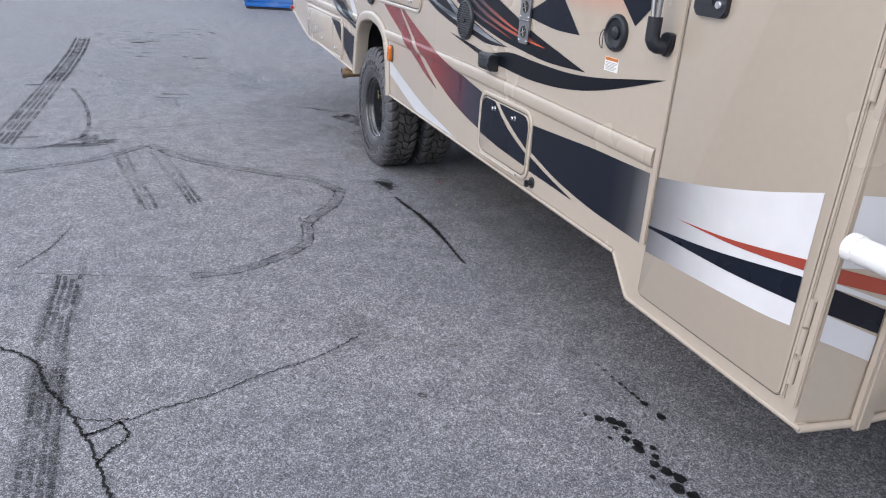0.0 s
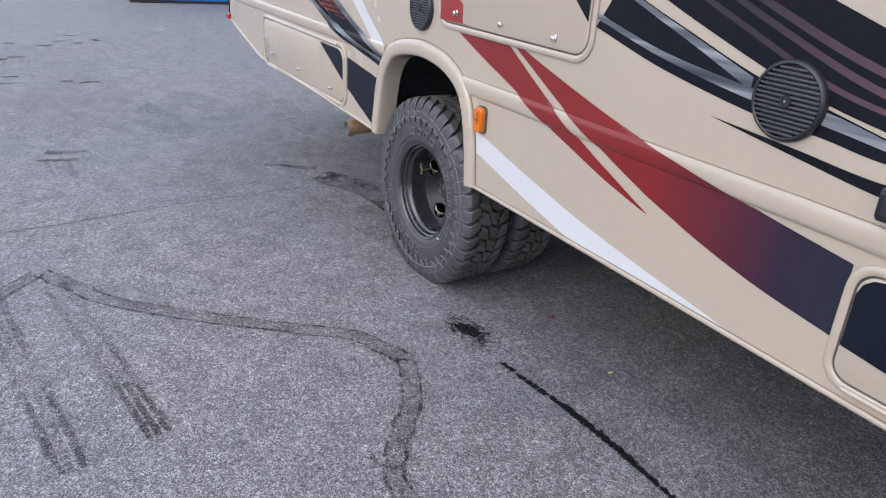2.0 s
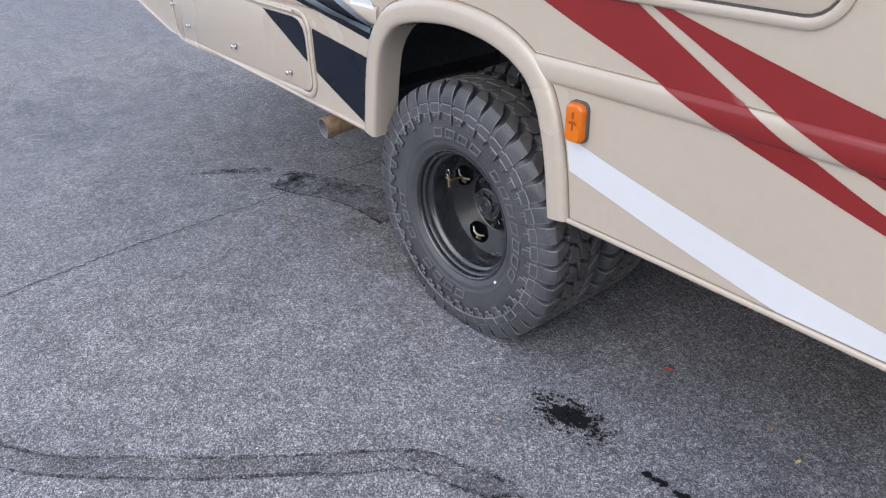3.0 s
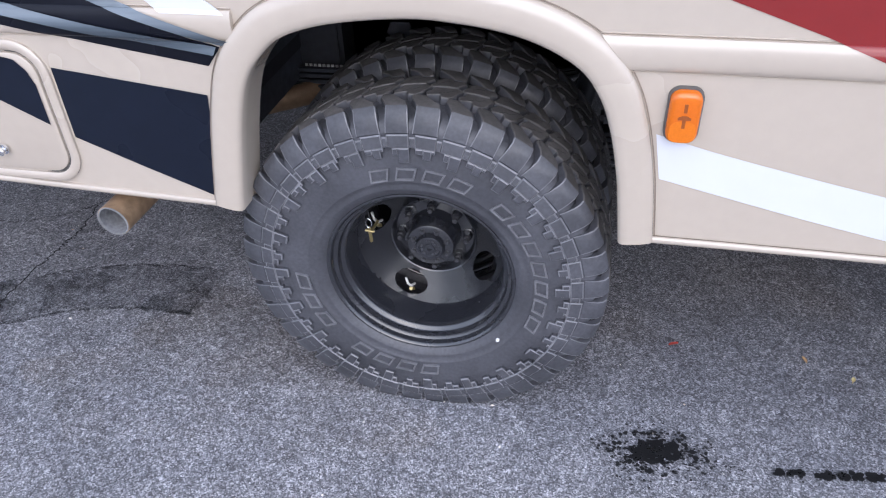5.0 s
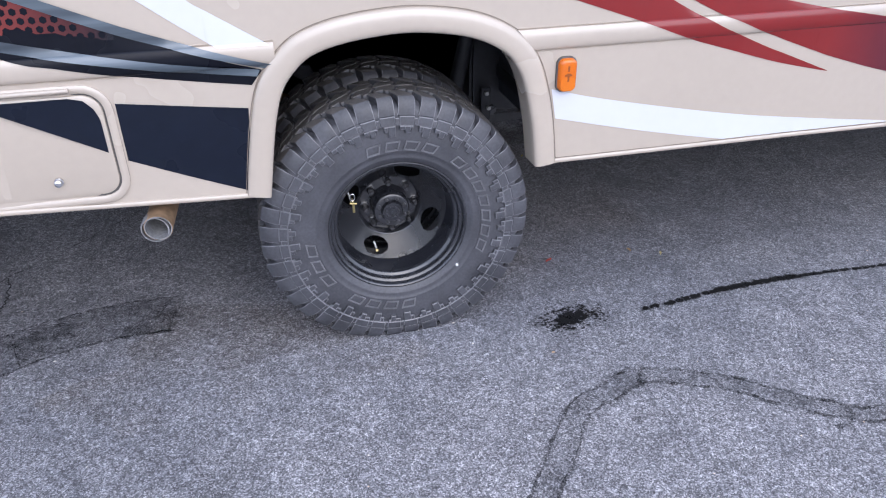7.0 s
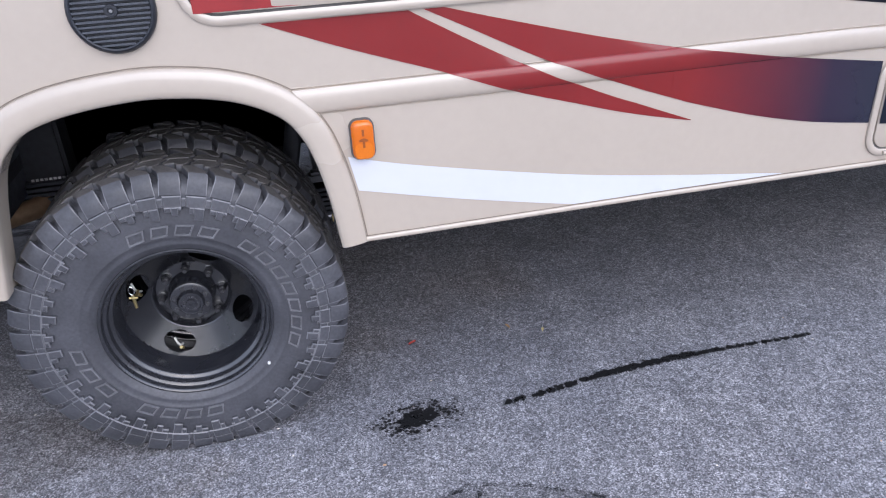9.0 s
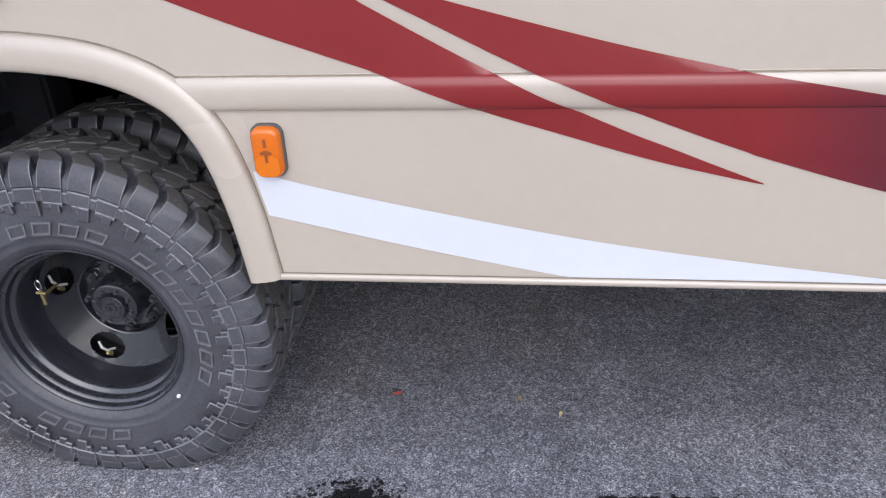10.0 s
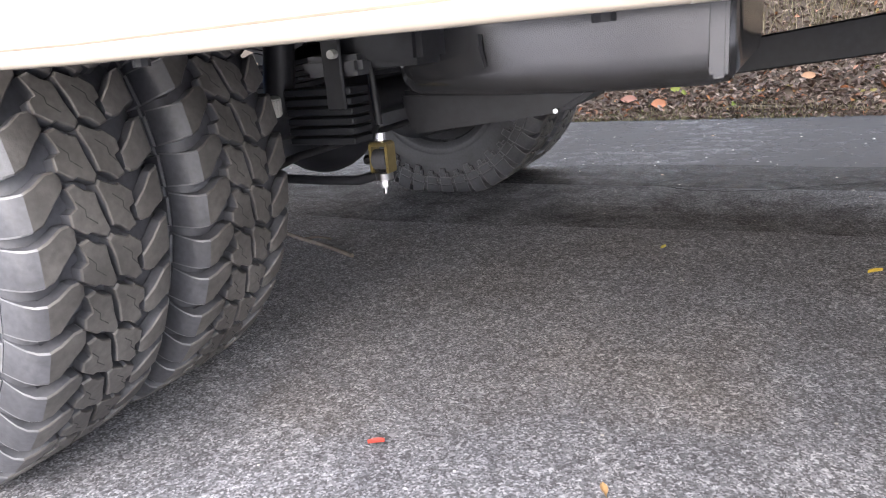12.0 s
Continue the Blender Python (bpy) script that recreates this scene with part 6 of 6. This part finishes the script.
# ---- exhaust ----
ex = empty("exhaust", (0, 0, 0), motorhome)
ex["label"] = "heat-browned steel exhaust tail pipe"
bm = bmesh.new()
d = Vector((0.06, 0.99, 0.05)).normalized()
e0 = Vector((-0.668, -0.012, 0.523))
prof = [(0.0362, 0.003), (0.0375, 0.003), (0.0375, 0.42)]
q = d.to_track_quat("Y", "Z").to_matrix().to_4x4()
lathe(bm, prof, 28)
bmesh.ops.transform(bm, matrix=Matrix.Translation(e0) @ q, verts=bm.verts)
part("pipe", bm, "pipe", ex)
bm = bmesh.new()
lathe(bm, [(0.0005, 0.40), (0.034, 0.40), (0.0342, 0.02), (0.0338, 0.002), (0.0362, 0.002)], 28)
bmesh.ops.transform(bm, matrix=Matrix.Translation(e0) @ q, verts=bm.verts)
part("bore", bm, "ash", ex, "ash-grey inside of the pipe")
bm = bmesh.new()
lathe(bm, [(0.0338, 0.004), (0.0345, -0.003), (0.0378, -0.003), (0.0384, 0.0), (0.0384, 0.026), (0.0376, 0.028)], 28)
bmesh.ops.transform(bm, matrix=Matrix.Translation(e0) @ q, verts=bm.verts)
part("pipe_tip", bm, "ash", ex, "pale scorched pipe rim")
bm = bmesh.new()
tube(bm, [e0 + d * 0.38, e0 + d * 0.46, (-0.560, 0.545, 0.550), (-0.44, 0.62, 0.558), (-0.35, 0.76, 0.575), (-0.2, 0.88, 0.60), (0.1, 0.92, 0.62)], 0.032, 14)
part("rear_pipe", bm, "pipe", ex, "heat-browned upper pipe")

# ---- chassis seen below the skirt and in the wheel well ----
ch = empty("rear_axle", (0, 0, 0), motorhome)
ch["label"] = "black rear axle and suspension under the floor"
bm = bmesh.new()
cyl(bm, (0.01, 0.3, HUB_Z), (0.01, WIDE - 0.3, HUB_Z), 0.055, n=20)
part("axle_tube", bm, "chassis", ch)
for y in (0.62, WIDE - 0.62):
    bm = bmesh.new()
    lathe(bm, [(0.0005, -0.13), (0.13, -0.13), (0.165, -0.11), (0.168, 0.0), (0.175, 0.02), (0.175, 0.06), (0.06, 0.09), (0.0005, 0.09)], 36, (0.006, y if y < 1 else y + 0.04, HUB_Z))
    part("brake_drum", bm, "chassis", ch)
bm = bmesh.new()
bmesh.ops.create_uvsphere(bm, u_segments=24, v_segments=14, radius=0.17, matrix=Matrix.Translation((0.01, WIDE / 2, HUB_Z)) @ Matrix.Diagonal((0.9, 1.0, 1.0, 1)))
part("differential", bm, "chassis", ch)
for y in (0.98, WIDE - 0.98):
    for k in range(6):
        bm = bmesh.new()
        half = 0.46 - 0.05 * k
        line = [((-half + 2 * half * i / 12), y, 0.52 + 0.08 * ((i - 6) / 6 * half / 0.46) ** 2 - 0.013 * k) for i in range(13)]
        a = []
        for p in line:
            a.append([bm.verts.new((p[0], p[1] + sy, p[2] + sz)) for sy, sz in ((-0.035, -0.005), (0.035, -0.005), (0.035, 0.005), (-0.035, 0.005))])
        for u, v in zip(a, a[1:]):
            for j in range(4):
                bm.faces.new((u[j], u[(j + 1) % 4], v[(j + 1) % 4], v[j]))
        part("leaf_spring", bm, "chassis", ch)
    bm = bmesh.new()
    box(bm, -2.0, 3.9, y - 0.04, y + 0.04, 0.67, 0.80, 0.006, 1)
    part("frame_rail", bm, "chassis", ch)
    bm = bmesh.new()
    lathe(bm, [(0.06, -0.09), (0.085, -0.075), (0.09, -0.045), (0.075, -0.012), (0.09, 0.02), (0.085, 0.05), (0.06, 0.07)], 24)
    bmesh.ops.transform(bm, matrix=Matrix.Translation((-0.20, y - 0.10, 0.66)) @ Matrix.Rotation(radians(90), 4, "X"), verts=bm.verts)
    part("air_spring", bm, "liner", ch, "ribbed black air spring")
# spring hangers and brackets that close the view through the wheel well
for y, sg in ((0.66, 1), (WIDE - 0.66, -1)):
    for x0, x1, z0 in ((-0.56, -0.33, 0.50), (0.40, 0.60, 0.52)):
        bm = bmesh.new()
        box(bm, x0, x1, min(y, y + sg * 0.12), max(y, y + sg * 0.12), z0, 0.86, 0.012, 2)
        part("spring_hanger", bm, "chassis", ch)
        for k in range(6):
            bm = bmesh.new()
            zk = z0 + 0.035 + 0.017 * k if x0 < 0 else 0.395 + 0.017 * k
            xa, xb = (x0 + 0.02, x1 + 0.02) if x0 < 0 else (x0 - 0.06, 0.478)
            box(bm, xa, xb, min(y - sg * 0.030, y + sg * 0.03), max(y - sg * 0.030, y + sg * 0.03), zk, zk + 0.0125, 0.002, 1)
            part("spring_leaf", bm, "leafsteel", ch)
        if x0 > 0:
            bm = bmesh.new()
            box(bm, 0.432, 0.470, min(y - sg * 0.036, y - sg * 0.028), max(y - sg * 0.036, y - sg * 0.028), 0.455, 0.625, 0.003, 1)
            part("spring_clip", bm, "chassis", ch, "black spring clip plate")
            for bx, bz in ((0.452, 0.605), (0.460, 0.548)):
                bm = bmesh.new()
                cyl(bm, (bx, y - sg * 0.034, bz), (bx, y - sg * 0.050, bz), 0.0075, n=8)
                part("hanger_bolt", bm, "braid", ch, "bright bolt head")
            bm = bmesh.new()
            box(bm, 0.38, 0.50, min(y - sg * 0.026, y + sg * 0.03), max(y - sg * 0.026, y + sg * 0.03), 0.510, 0.545, 0.010, 2)
            part("spring_seat", bm, "greysteel", ch, "grey steel bracket above the spring")
    if sg > 0:
        for k in range(9):
            bm = bmesh.new()
            box(bm, -0.432 + 0.0125 * k, -0.424 + 0.0125 * k, y - 0.0315, y - 0.029, 0.6385, 0.6455)
            part("text_bar", bm, "braid", ch, smooth=0)
    bm = bmesh.new()
    cyl(bm, (0.30, y, 0.45), (0.40, y - sg * 0.03, 0.90), 0.028, n=16)
    part("shock_absorber", bm, "chassis", ch)
# sway-bar link with its yellow-zinc bushing
ln_ = empty("sway_bar_link", (0, 0, 0), motorhome)
ln_["label"] = "sway-bar link with yellow-zinc end and bright nut"
LX, LY = 0.465, 0.735
bm = bmesh.new()
cyl(bm, (LX, LY, 0.415), (LX - 0.012, LY, 0.60), 0.007, n=10)
part("rod", bm, "chassis", ln_)
for dx in (-0.017, 0.017):
    bm = bmesh.new()
    prism(bm, [(LX + dx - 0.0025, 0.326), (LX + dx + 0.0025, 0.326), (LX + dx + 0.0025, 0.380), (LX + dx - 0.0025, 0.380)], LY - 0.017, LY + 0.017)
    bmesh.ops.bevel(bm, geom=bm.edges[:], offset=0.0015, segments=2, affect="EDGES")
    part("clevis_plate", bm, "brass", ln_, "yellow-zinc clevis plate")
bm = bmesh.new()
box(bm, LX - 0.0195, LX + 0.0195, LY - 0.017, LY + 0.017, 0.376, 0.384, 0.003, 2)
part("clevis_bridge", bm, "brass", ln_)
bm = bmesh.new()
cyl(bm, (LX - 0.0145, LY, 0.350), (LX + 0.0145, LY, 0.350), 0.019, n=20)
part("bushing", bm, "rubber", ln_, "black rubber bushing")
bm = bmesh.new()
cyl(bm, (LX, LY, 0.325), (LX, LY, 0.313), 0.017, n=18)
part("washer", bm, "brushed", ln_)
bm = bmesh.new()
cyl(bm, (LX, LY, 0.313), (LX, LY, 0.298), 0.010, n=6)
cyl(bm, (LX, LY, 0.298), (LX, LY, 0.286), 0.006, n=10)
part("nut", bm, "chrome", ln_, "bright hexagon nut")
bm = bmesh.new()
cyl(bm, (LX, LY, 0.385), (LX, LY, 0.40), 0.009, n=6)
part("nut", bm, "chrome", ln_, "bright hexagon nut")
bm = bmesh.new()
cyl(bm, (LX - 0.012, LY - 0.004, 0.352), (LX - 0.034, LY - 0.006, 0.349), 0.009, n=6)
part("nut", bm, "chrome", ln_, "bright hexagon nut")
bm = bmesh.new()
tube(bm, [(LX - 0.004, LY, 0.330), (LX - 0.03, LY + 0.004, 0.316), (LX - 0.06, LY + 0.005, 0.3075), (LX - 0.14, LY + 0.005, 0.3065), (LX - 0.28, LY + 0.012, 0.308), (0.14, LY + 0.06, 0.312), (0.115, LY + 0.20, 0.316), (0.115, WIDE - 0.8, 0.316)], 0.0095, 12)
part("sway_bar", bm, "chassis", ln_)
# holding tank with rounded edges and its end bracket
tk = empty("holding_tank", (0, 0, 0), motorhome)
tk["label"] = "shiny grey metal holding tank under the floor"
bm = bmesh.new()
rings = []
for x, inset in ((0.488, 0.05), (0.492, 0.022), (0.505, 0.006), (0.53, 0.0), (0.70, -0.004), (0.86, -0.004), (1.03, 0.0), (1.06, 0.006), (1.073, 0.022), (1.077, 0.05)):
    rings.append([bm.verts.new((x, y, z)) for y, z in round_rect(0.76 + inset, 1.5 - inset, 0.455 + inset, 0.68, 0.055, 8)])
for p, q in zip(rings, rings[1:]):
    for k in range(len(p)):
        bm.faces.new((p[k], p[(k + 1) % len(p)], q[(k + 1) % len(p)], q[k]))
bm.faces.new(rings[0])
bm.faces.new(rings[-1][::-1])
part("tank", bm, "tank", tk, smooth=70)
bm = bmesh.new()
tube(bm, [(0.668, 0.7535, 0.560), (0.670, 0.7525, 0.535), (0.676, 0.7535, 0.505)], 0.003, 8)
part("clip", bm, "chassis", tk, "thin black clip on the tank")
bm = bmesh.new()
box(bm, 1.035, 1.062, 0.748, 1.50, 0.470, 0.672, 0.006, 2)
part("end_flange", bm, "tank", tk, "folded end flange of the tank")
bm = bmesh.new()
prism(bm, [(0.46, 0.375), (0.78, 0.412), (0.86, 0.462), (0.44, 0.462)], 0.86, 1.4)
bmesh.ops.bevel(bm, geom=bm.edges[:], offset=0.01, segments=2, affect="EDGES")
part("sump", bm, "chassis", tk, "dull black sump below the tank")
bm = bmesh.new()
cyl(bm, (0.765, 0.866, 0.416), (0.765, 0.852, 0.416), 0.005, n=6)
part("sump_bolt", bm, "chrome", tk, "bright bolt")
# bright lines drawn for glints on the springs, and the pale fitting between the tyres and the tank
for pts in (((0.403, 0.72, 0.544), (0.454, 0.72, 0.55), (0.511, 0.72, 0.556)), ((0.408, 0.72, 0.561), (0.456, 0.72, 0.564)), ((0.402, 0.73, 0.532), (0.456, 0.73, 0.537)), ((0.287, 0.75, 0.505), (0.339, 0.75, 0.505))):
    bm = bmesh.new()
    tube(bm, pts, 0.0028, 8)
    part("brake_line", bm, "brushed", ch, "thin bright line standing in for a spring glint")
bm = bmesh.new()
cyl(bm, (0.372, 0.560, 0.487), (0.366, 0.566, 0.456), 0.0125, n=16)
bmesh.ops.bevel(bm, geom=bm.edges[:], offset=0.0025, segments=2, affect="EDGES")
part("pipe_fitting", bm, "braid", ch, "pale round pipe fitting")
# unseen dark disc, added to keep light out of the far wheel's inside
bm = bmesh.new()
lathe(bm, [(0.0005, 0.0), (0.09, 0.0), (0.12, 0.012), (0.200, 0.016), (0.214, 0.022), (0.214, 0.05)], 48, (0.006, WIDE - IN_Y - 0.088, HUB_Z))
part("backing_plate", bm, "chassis", ch, "dull black disc added to close the far wheel")
# far sill and step
bm = bmesh.new()
prism(bm, [(0.98, 0.402), (2.05, 0.506), (2.05, 0.622), (0.98, 0.482)], 1.58, 1.62)
bmesh.ops.bevel(bm, geom=bm.edges[:], offset=0.004, segments=1, affect="EDGES")
part("cross_beam", bm, "chassis", motorhome, "dark flat beam under the floor")
for k in range(7):
    bm = bmesh.new()
    x = 0.62 + 0.42 * k
    cyl(bm, (x, 0.05, 0.585), (x, 0.05, 0.575), 0.008, n=8)
    part("trim_screw", bm, "chassis", motorhome)

# the slight draw-in of the wall, for all that is fixed on it
for ob in motorhome.children_recursive:
    if ob.type == "MESH" and not (ob.parent and ob.parent.name.startswith("wheel")):
        if all(-0.09 < v.co.y < 0.09 and -2.8 < v.co.x < 3.94 for v in ob.data.vertices):
            for v in ob.data.vertices:
                b = bow(v.co.x)
                v.co = (v.co.x + b * (v.co.x - 0.5) / 1.6, v.co.y + b, v.co.z - b * (1.38 - v.co.z) / 1.45)

# ---- bank beyond the vehicle ----
rnd = random.Random(11)


# the steep upper slope is unseen, raised to cut sky light under the vehicle
def bank_z(x, y):
    t = max(0.0, y - 3.72)
    return min(9.0, 0.02 + 0.30 * t + 0.07 * t * t) + 0.05 * noise.noise(Vector((x * 0.9, y * 0.9, 0.3)))


verts, faces = [], []
NX, NY = 90, 26
for j in range(NY):
    y = 3.66 + (j / (NY - 1)) ** 1.4 * 13
    for i in range(NX):
        x = -14 + 32 * i / (NX - 1)
        yy = y + (0.06 * noise.noise(Vector((x * 1.3, 2.0, 0))) if j == 0 else 0)
        verts.append((x, yy, bank_z(x, yy) if j else 0.002))
for j in range(NY - 1):
    for i in range(NX - 1):
        q = j * NX + i
        faces.append((q, q + 1, q + NX + 1, q + NX))
tagged(raw_part("bank", verts, faces, "soil", smooth=80), "earth bank beside the asphalt, its unseen upper slope added to block sky", "bank", kind="structure")
def foot_z(x, y):
    """Height of the bank, eased down to the asphalt along its foot."""
    f = max(0.0, min(1.0, (y - 3.66) / 0.143))
    return 0.002 + f * (bank_z(x, 3.803) - 0.002) if f < 1 else bank_z(x, y)


verts, faces = [], []
for k in range(44000):
    x, y = rnd.uniform(-1.5, 5.0), 3.64 + rnd.random() ** 1.5 * 3.2
    z = foot_z(x, y) + rnd.uniform(0.002, 0.022)
    s = rnd.uniform(0.006, 0.026) * (0.6 if y < 3.72 else 1)
    e = Euler((rnd.gauss(0, 0.5), rnd.gauss(0, 0.5), rnd.uniform(0, 6.28))).to_matrix()
    i = len(verts)
    curl = rnd.uniform(0.1, 0.6) * s
    for px, py, pz in ((-s, 0, 0), (-s * 0.2, -s * 0.5, curl), (s * 0.5, -s * 0.35, curl * 0.6), (s, 0, 0.2 * curl), (s * 0.5, s * 0.35, curl * 0.6), (-s * 0.2, s * 0.5, curl)):
        v = e @ Vector((px, py, pz))
        verts.append((x + v[0], y + v[1], z + v[2]))
    faces += [(i, i + 1, i + 2, i + 3), (i, i + 3, i + 4, i + 5)]
tagged(raw_part("fallen_leaves", verts, faces, "leaves"), "brown fallen leaves covering the bank", "leaves", kind="stuff")
verts, faces = [], []
for k in range(12000):
    x, y = rnd.uniform(-1.5, 5.0), rnd.uniform(4.5, 7.5) if k % 5 else rnd.uniform(3.66, 3.8)
    z = bank_z(x, y)
    h = rnd.uniform(0.08, 0.28) if y > 4 else rnd.uniform(0.01, 0.04)
    a = rnd.uniform(0, 6.28)
    bx, by = rnd.gauss(0, 0.5) * h, rnd.gauss(0, 0.5) * h
    w, i = 0.0022, len(verts)
    for f, half in ((0.0, w), (0.45, w * 0.8)):
        for q in (-1, 1):
            verts.append((x + bx * f * f + q * half * math.cos(a), y + by * f * f + q * half * math.sin(a), z + h * f))
    verts.append((x + bx, y + by, z + h * 0.9))
    faces += [(i, i + 1, i + 3, i + 2), (i + 2, i + 3, i + 4)]
tagged(raw_part("grass", verts, faces, "grass"), "dry grass tufts on the bank", "grass", kind="stuff")

# larger leaves, a fallen stick and the mossy fringe along the foot of the bank
for x, y, length, width, turn, lean, colour, label in (
        (0.459, 3.793, 0.095, 0.062, 40, 50, (0.42, 0.15, 0.06), "large orange curled leaf on the bank"),
        (1.548, 3.939, 0.095, 0.062, 100, 55, (0.42, 0.16, 0.07), "large orange curled leaf on the bank"),
        (0.276, 3.885, 0.09, 0.06, 10, 40, (0.30, 0.13, 0.09), "rust brown leaf on the bank"),
        (0.524, 3.978, 0.055, 0.045, 15, 55, (0.22, 0.26, 0.03), "yellow-green leaf on the bank"),
        (0.571, 3.915, 0.042, 0.04, 70, 55, (0.20, 0.25, 0.03), "yellow-green leaf on the bank"),
        (0.847, 3.735, 0.045, 0.04, 80, 60, (0.18, 0.26, 0.03), "yellow-green leaf on the bank"),
        (1.206, 4.051, 0.08, 0.05, 30, 45, (0.38, 0.20, 0.10), "tan leaf on the bank")):
    leaf(x, y, length, width, turn, colour, label, foot_z(x, y) + 0.022, lean)
bm = bmesh.new()
tube(bm, [(x, 3.735 - 0.08 * (x - 0.78), foot_z(x, 3.72) + 0.020 + 0.004 * math.sin(x * 40)) for x in (0.76, 0.86, 0.97, 1.08, 1.19)], 0.006, 8)
tagged(part("stick", bm, "bark"), "straight dry stick along the foot of the bank", "stick")
M["moss"] = leaf_mat("mossy_grass", [(0, (0.07, 0.08, 0.03)), (0.5, (0.17, 0.165, 0.075)), (1, (0.30, 0.26, 0.16))])
verts, faces = [], []
for k in range(8000):
    x = rnd.uniform(-1.5, 5.0)
    if noise.noise(Vector((x * 1.7, 5.0, 0))) < rnd.uniform(-0.35, 0.25):
        continue
    y = 3.63 + abs(rnd.gauss(0, 0.07))
    z, h, a = foot_z(x, y), rnd.uniform(0.008, 0.028), rnd.uniform(0, 6.28)
    i = len(verts)
    verts += [(x - 0.003 * math.cos(a), y - 0.003 * math.sin(a), z), (x + 0.003 * math.cos(a), y + 0.003 * math.sin(a), z), (x + rnd.gauss(0, 0.014), y + rnd.gauss(0, 0.014), z + h)]
    faces.append((i, i + 1, i + 2))
tagged(raw_part("moss", verts, faces, "moss"), "yellow-green mossy grass along the bank's foot", "moss", kind="stuff")

# ---- blue container in the distance ----
dm = tagged(empty("waste_container", (-11.45, 0.54, 0)), "blue steel waste container with faded pale patches", "container")
dm.rotation_euler = (0, 0, radians(-12.5))
bm = bmesh.new()
box(bm, -1.9, 0.0, 0.0, 5.5, 0.14, 1.7, 0.02, 2)
part("body", bm, "blue", dm)
bm = bmesh.new()
box(bm, -1.88, 0.03, 0.04, 5.5, 0.05, 0.145, 0.012, 2)
part("bottom_rail", bm, "blue", dm)
for y in (0.0, 1.62, 3.24, 4.86):
    bm = bmesh.new()
    box(bm, 0.0, 0.05, y + 0.02, y + 0.13, 0.15, 1.66, 0.01, 1)
    part("rib", bm, "blue", dm)
    bm = bmesh.new()
    box(bm, 0.0, 0.006, y + 0.145, y + 0.165, 0.34, 1.62)
    part("rib_joint", bm, "rust", dm, "dark joint beside the rib")
bm = bmesh.new()
box(bm, -1.95, 0.05, -0.03, 5.53, 1.66, 1.74, 0.02, 2)
part("top_rail", bm, "blue", dm)
bm = bmesh.new()
box(bm, -1.86, -0.01, 0.06, 5.48, 0.0, 0.055, 0.01, 1)
part("skid", bm, "rust", dm, "dark scuffed base skid")
bm = bmesh.new()
box(bm, -0.34, -0.06, -0.16, -0.035, 0.46, 1.5, 0.02, 2)
part("side_hook", bm, "rust", dm, "dark steel hook frame on the end")
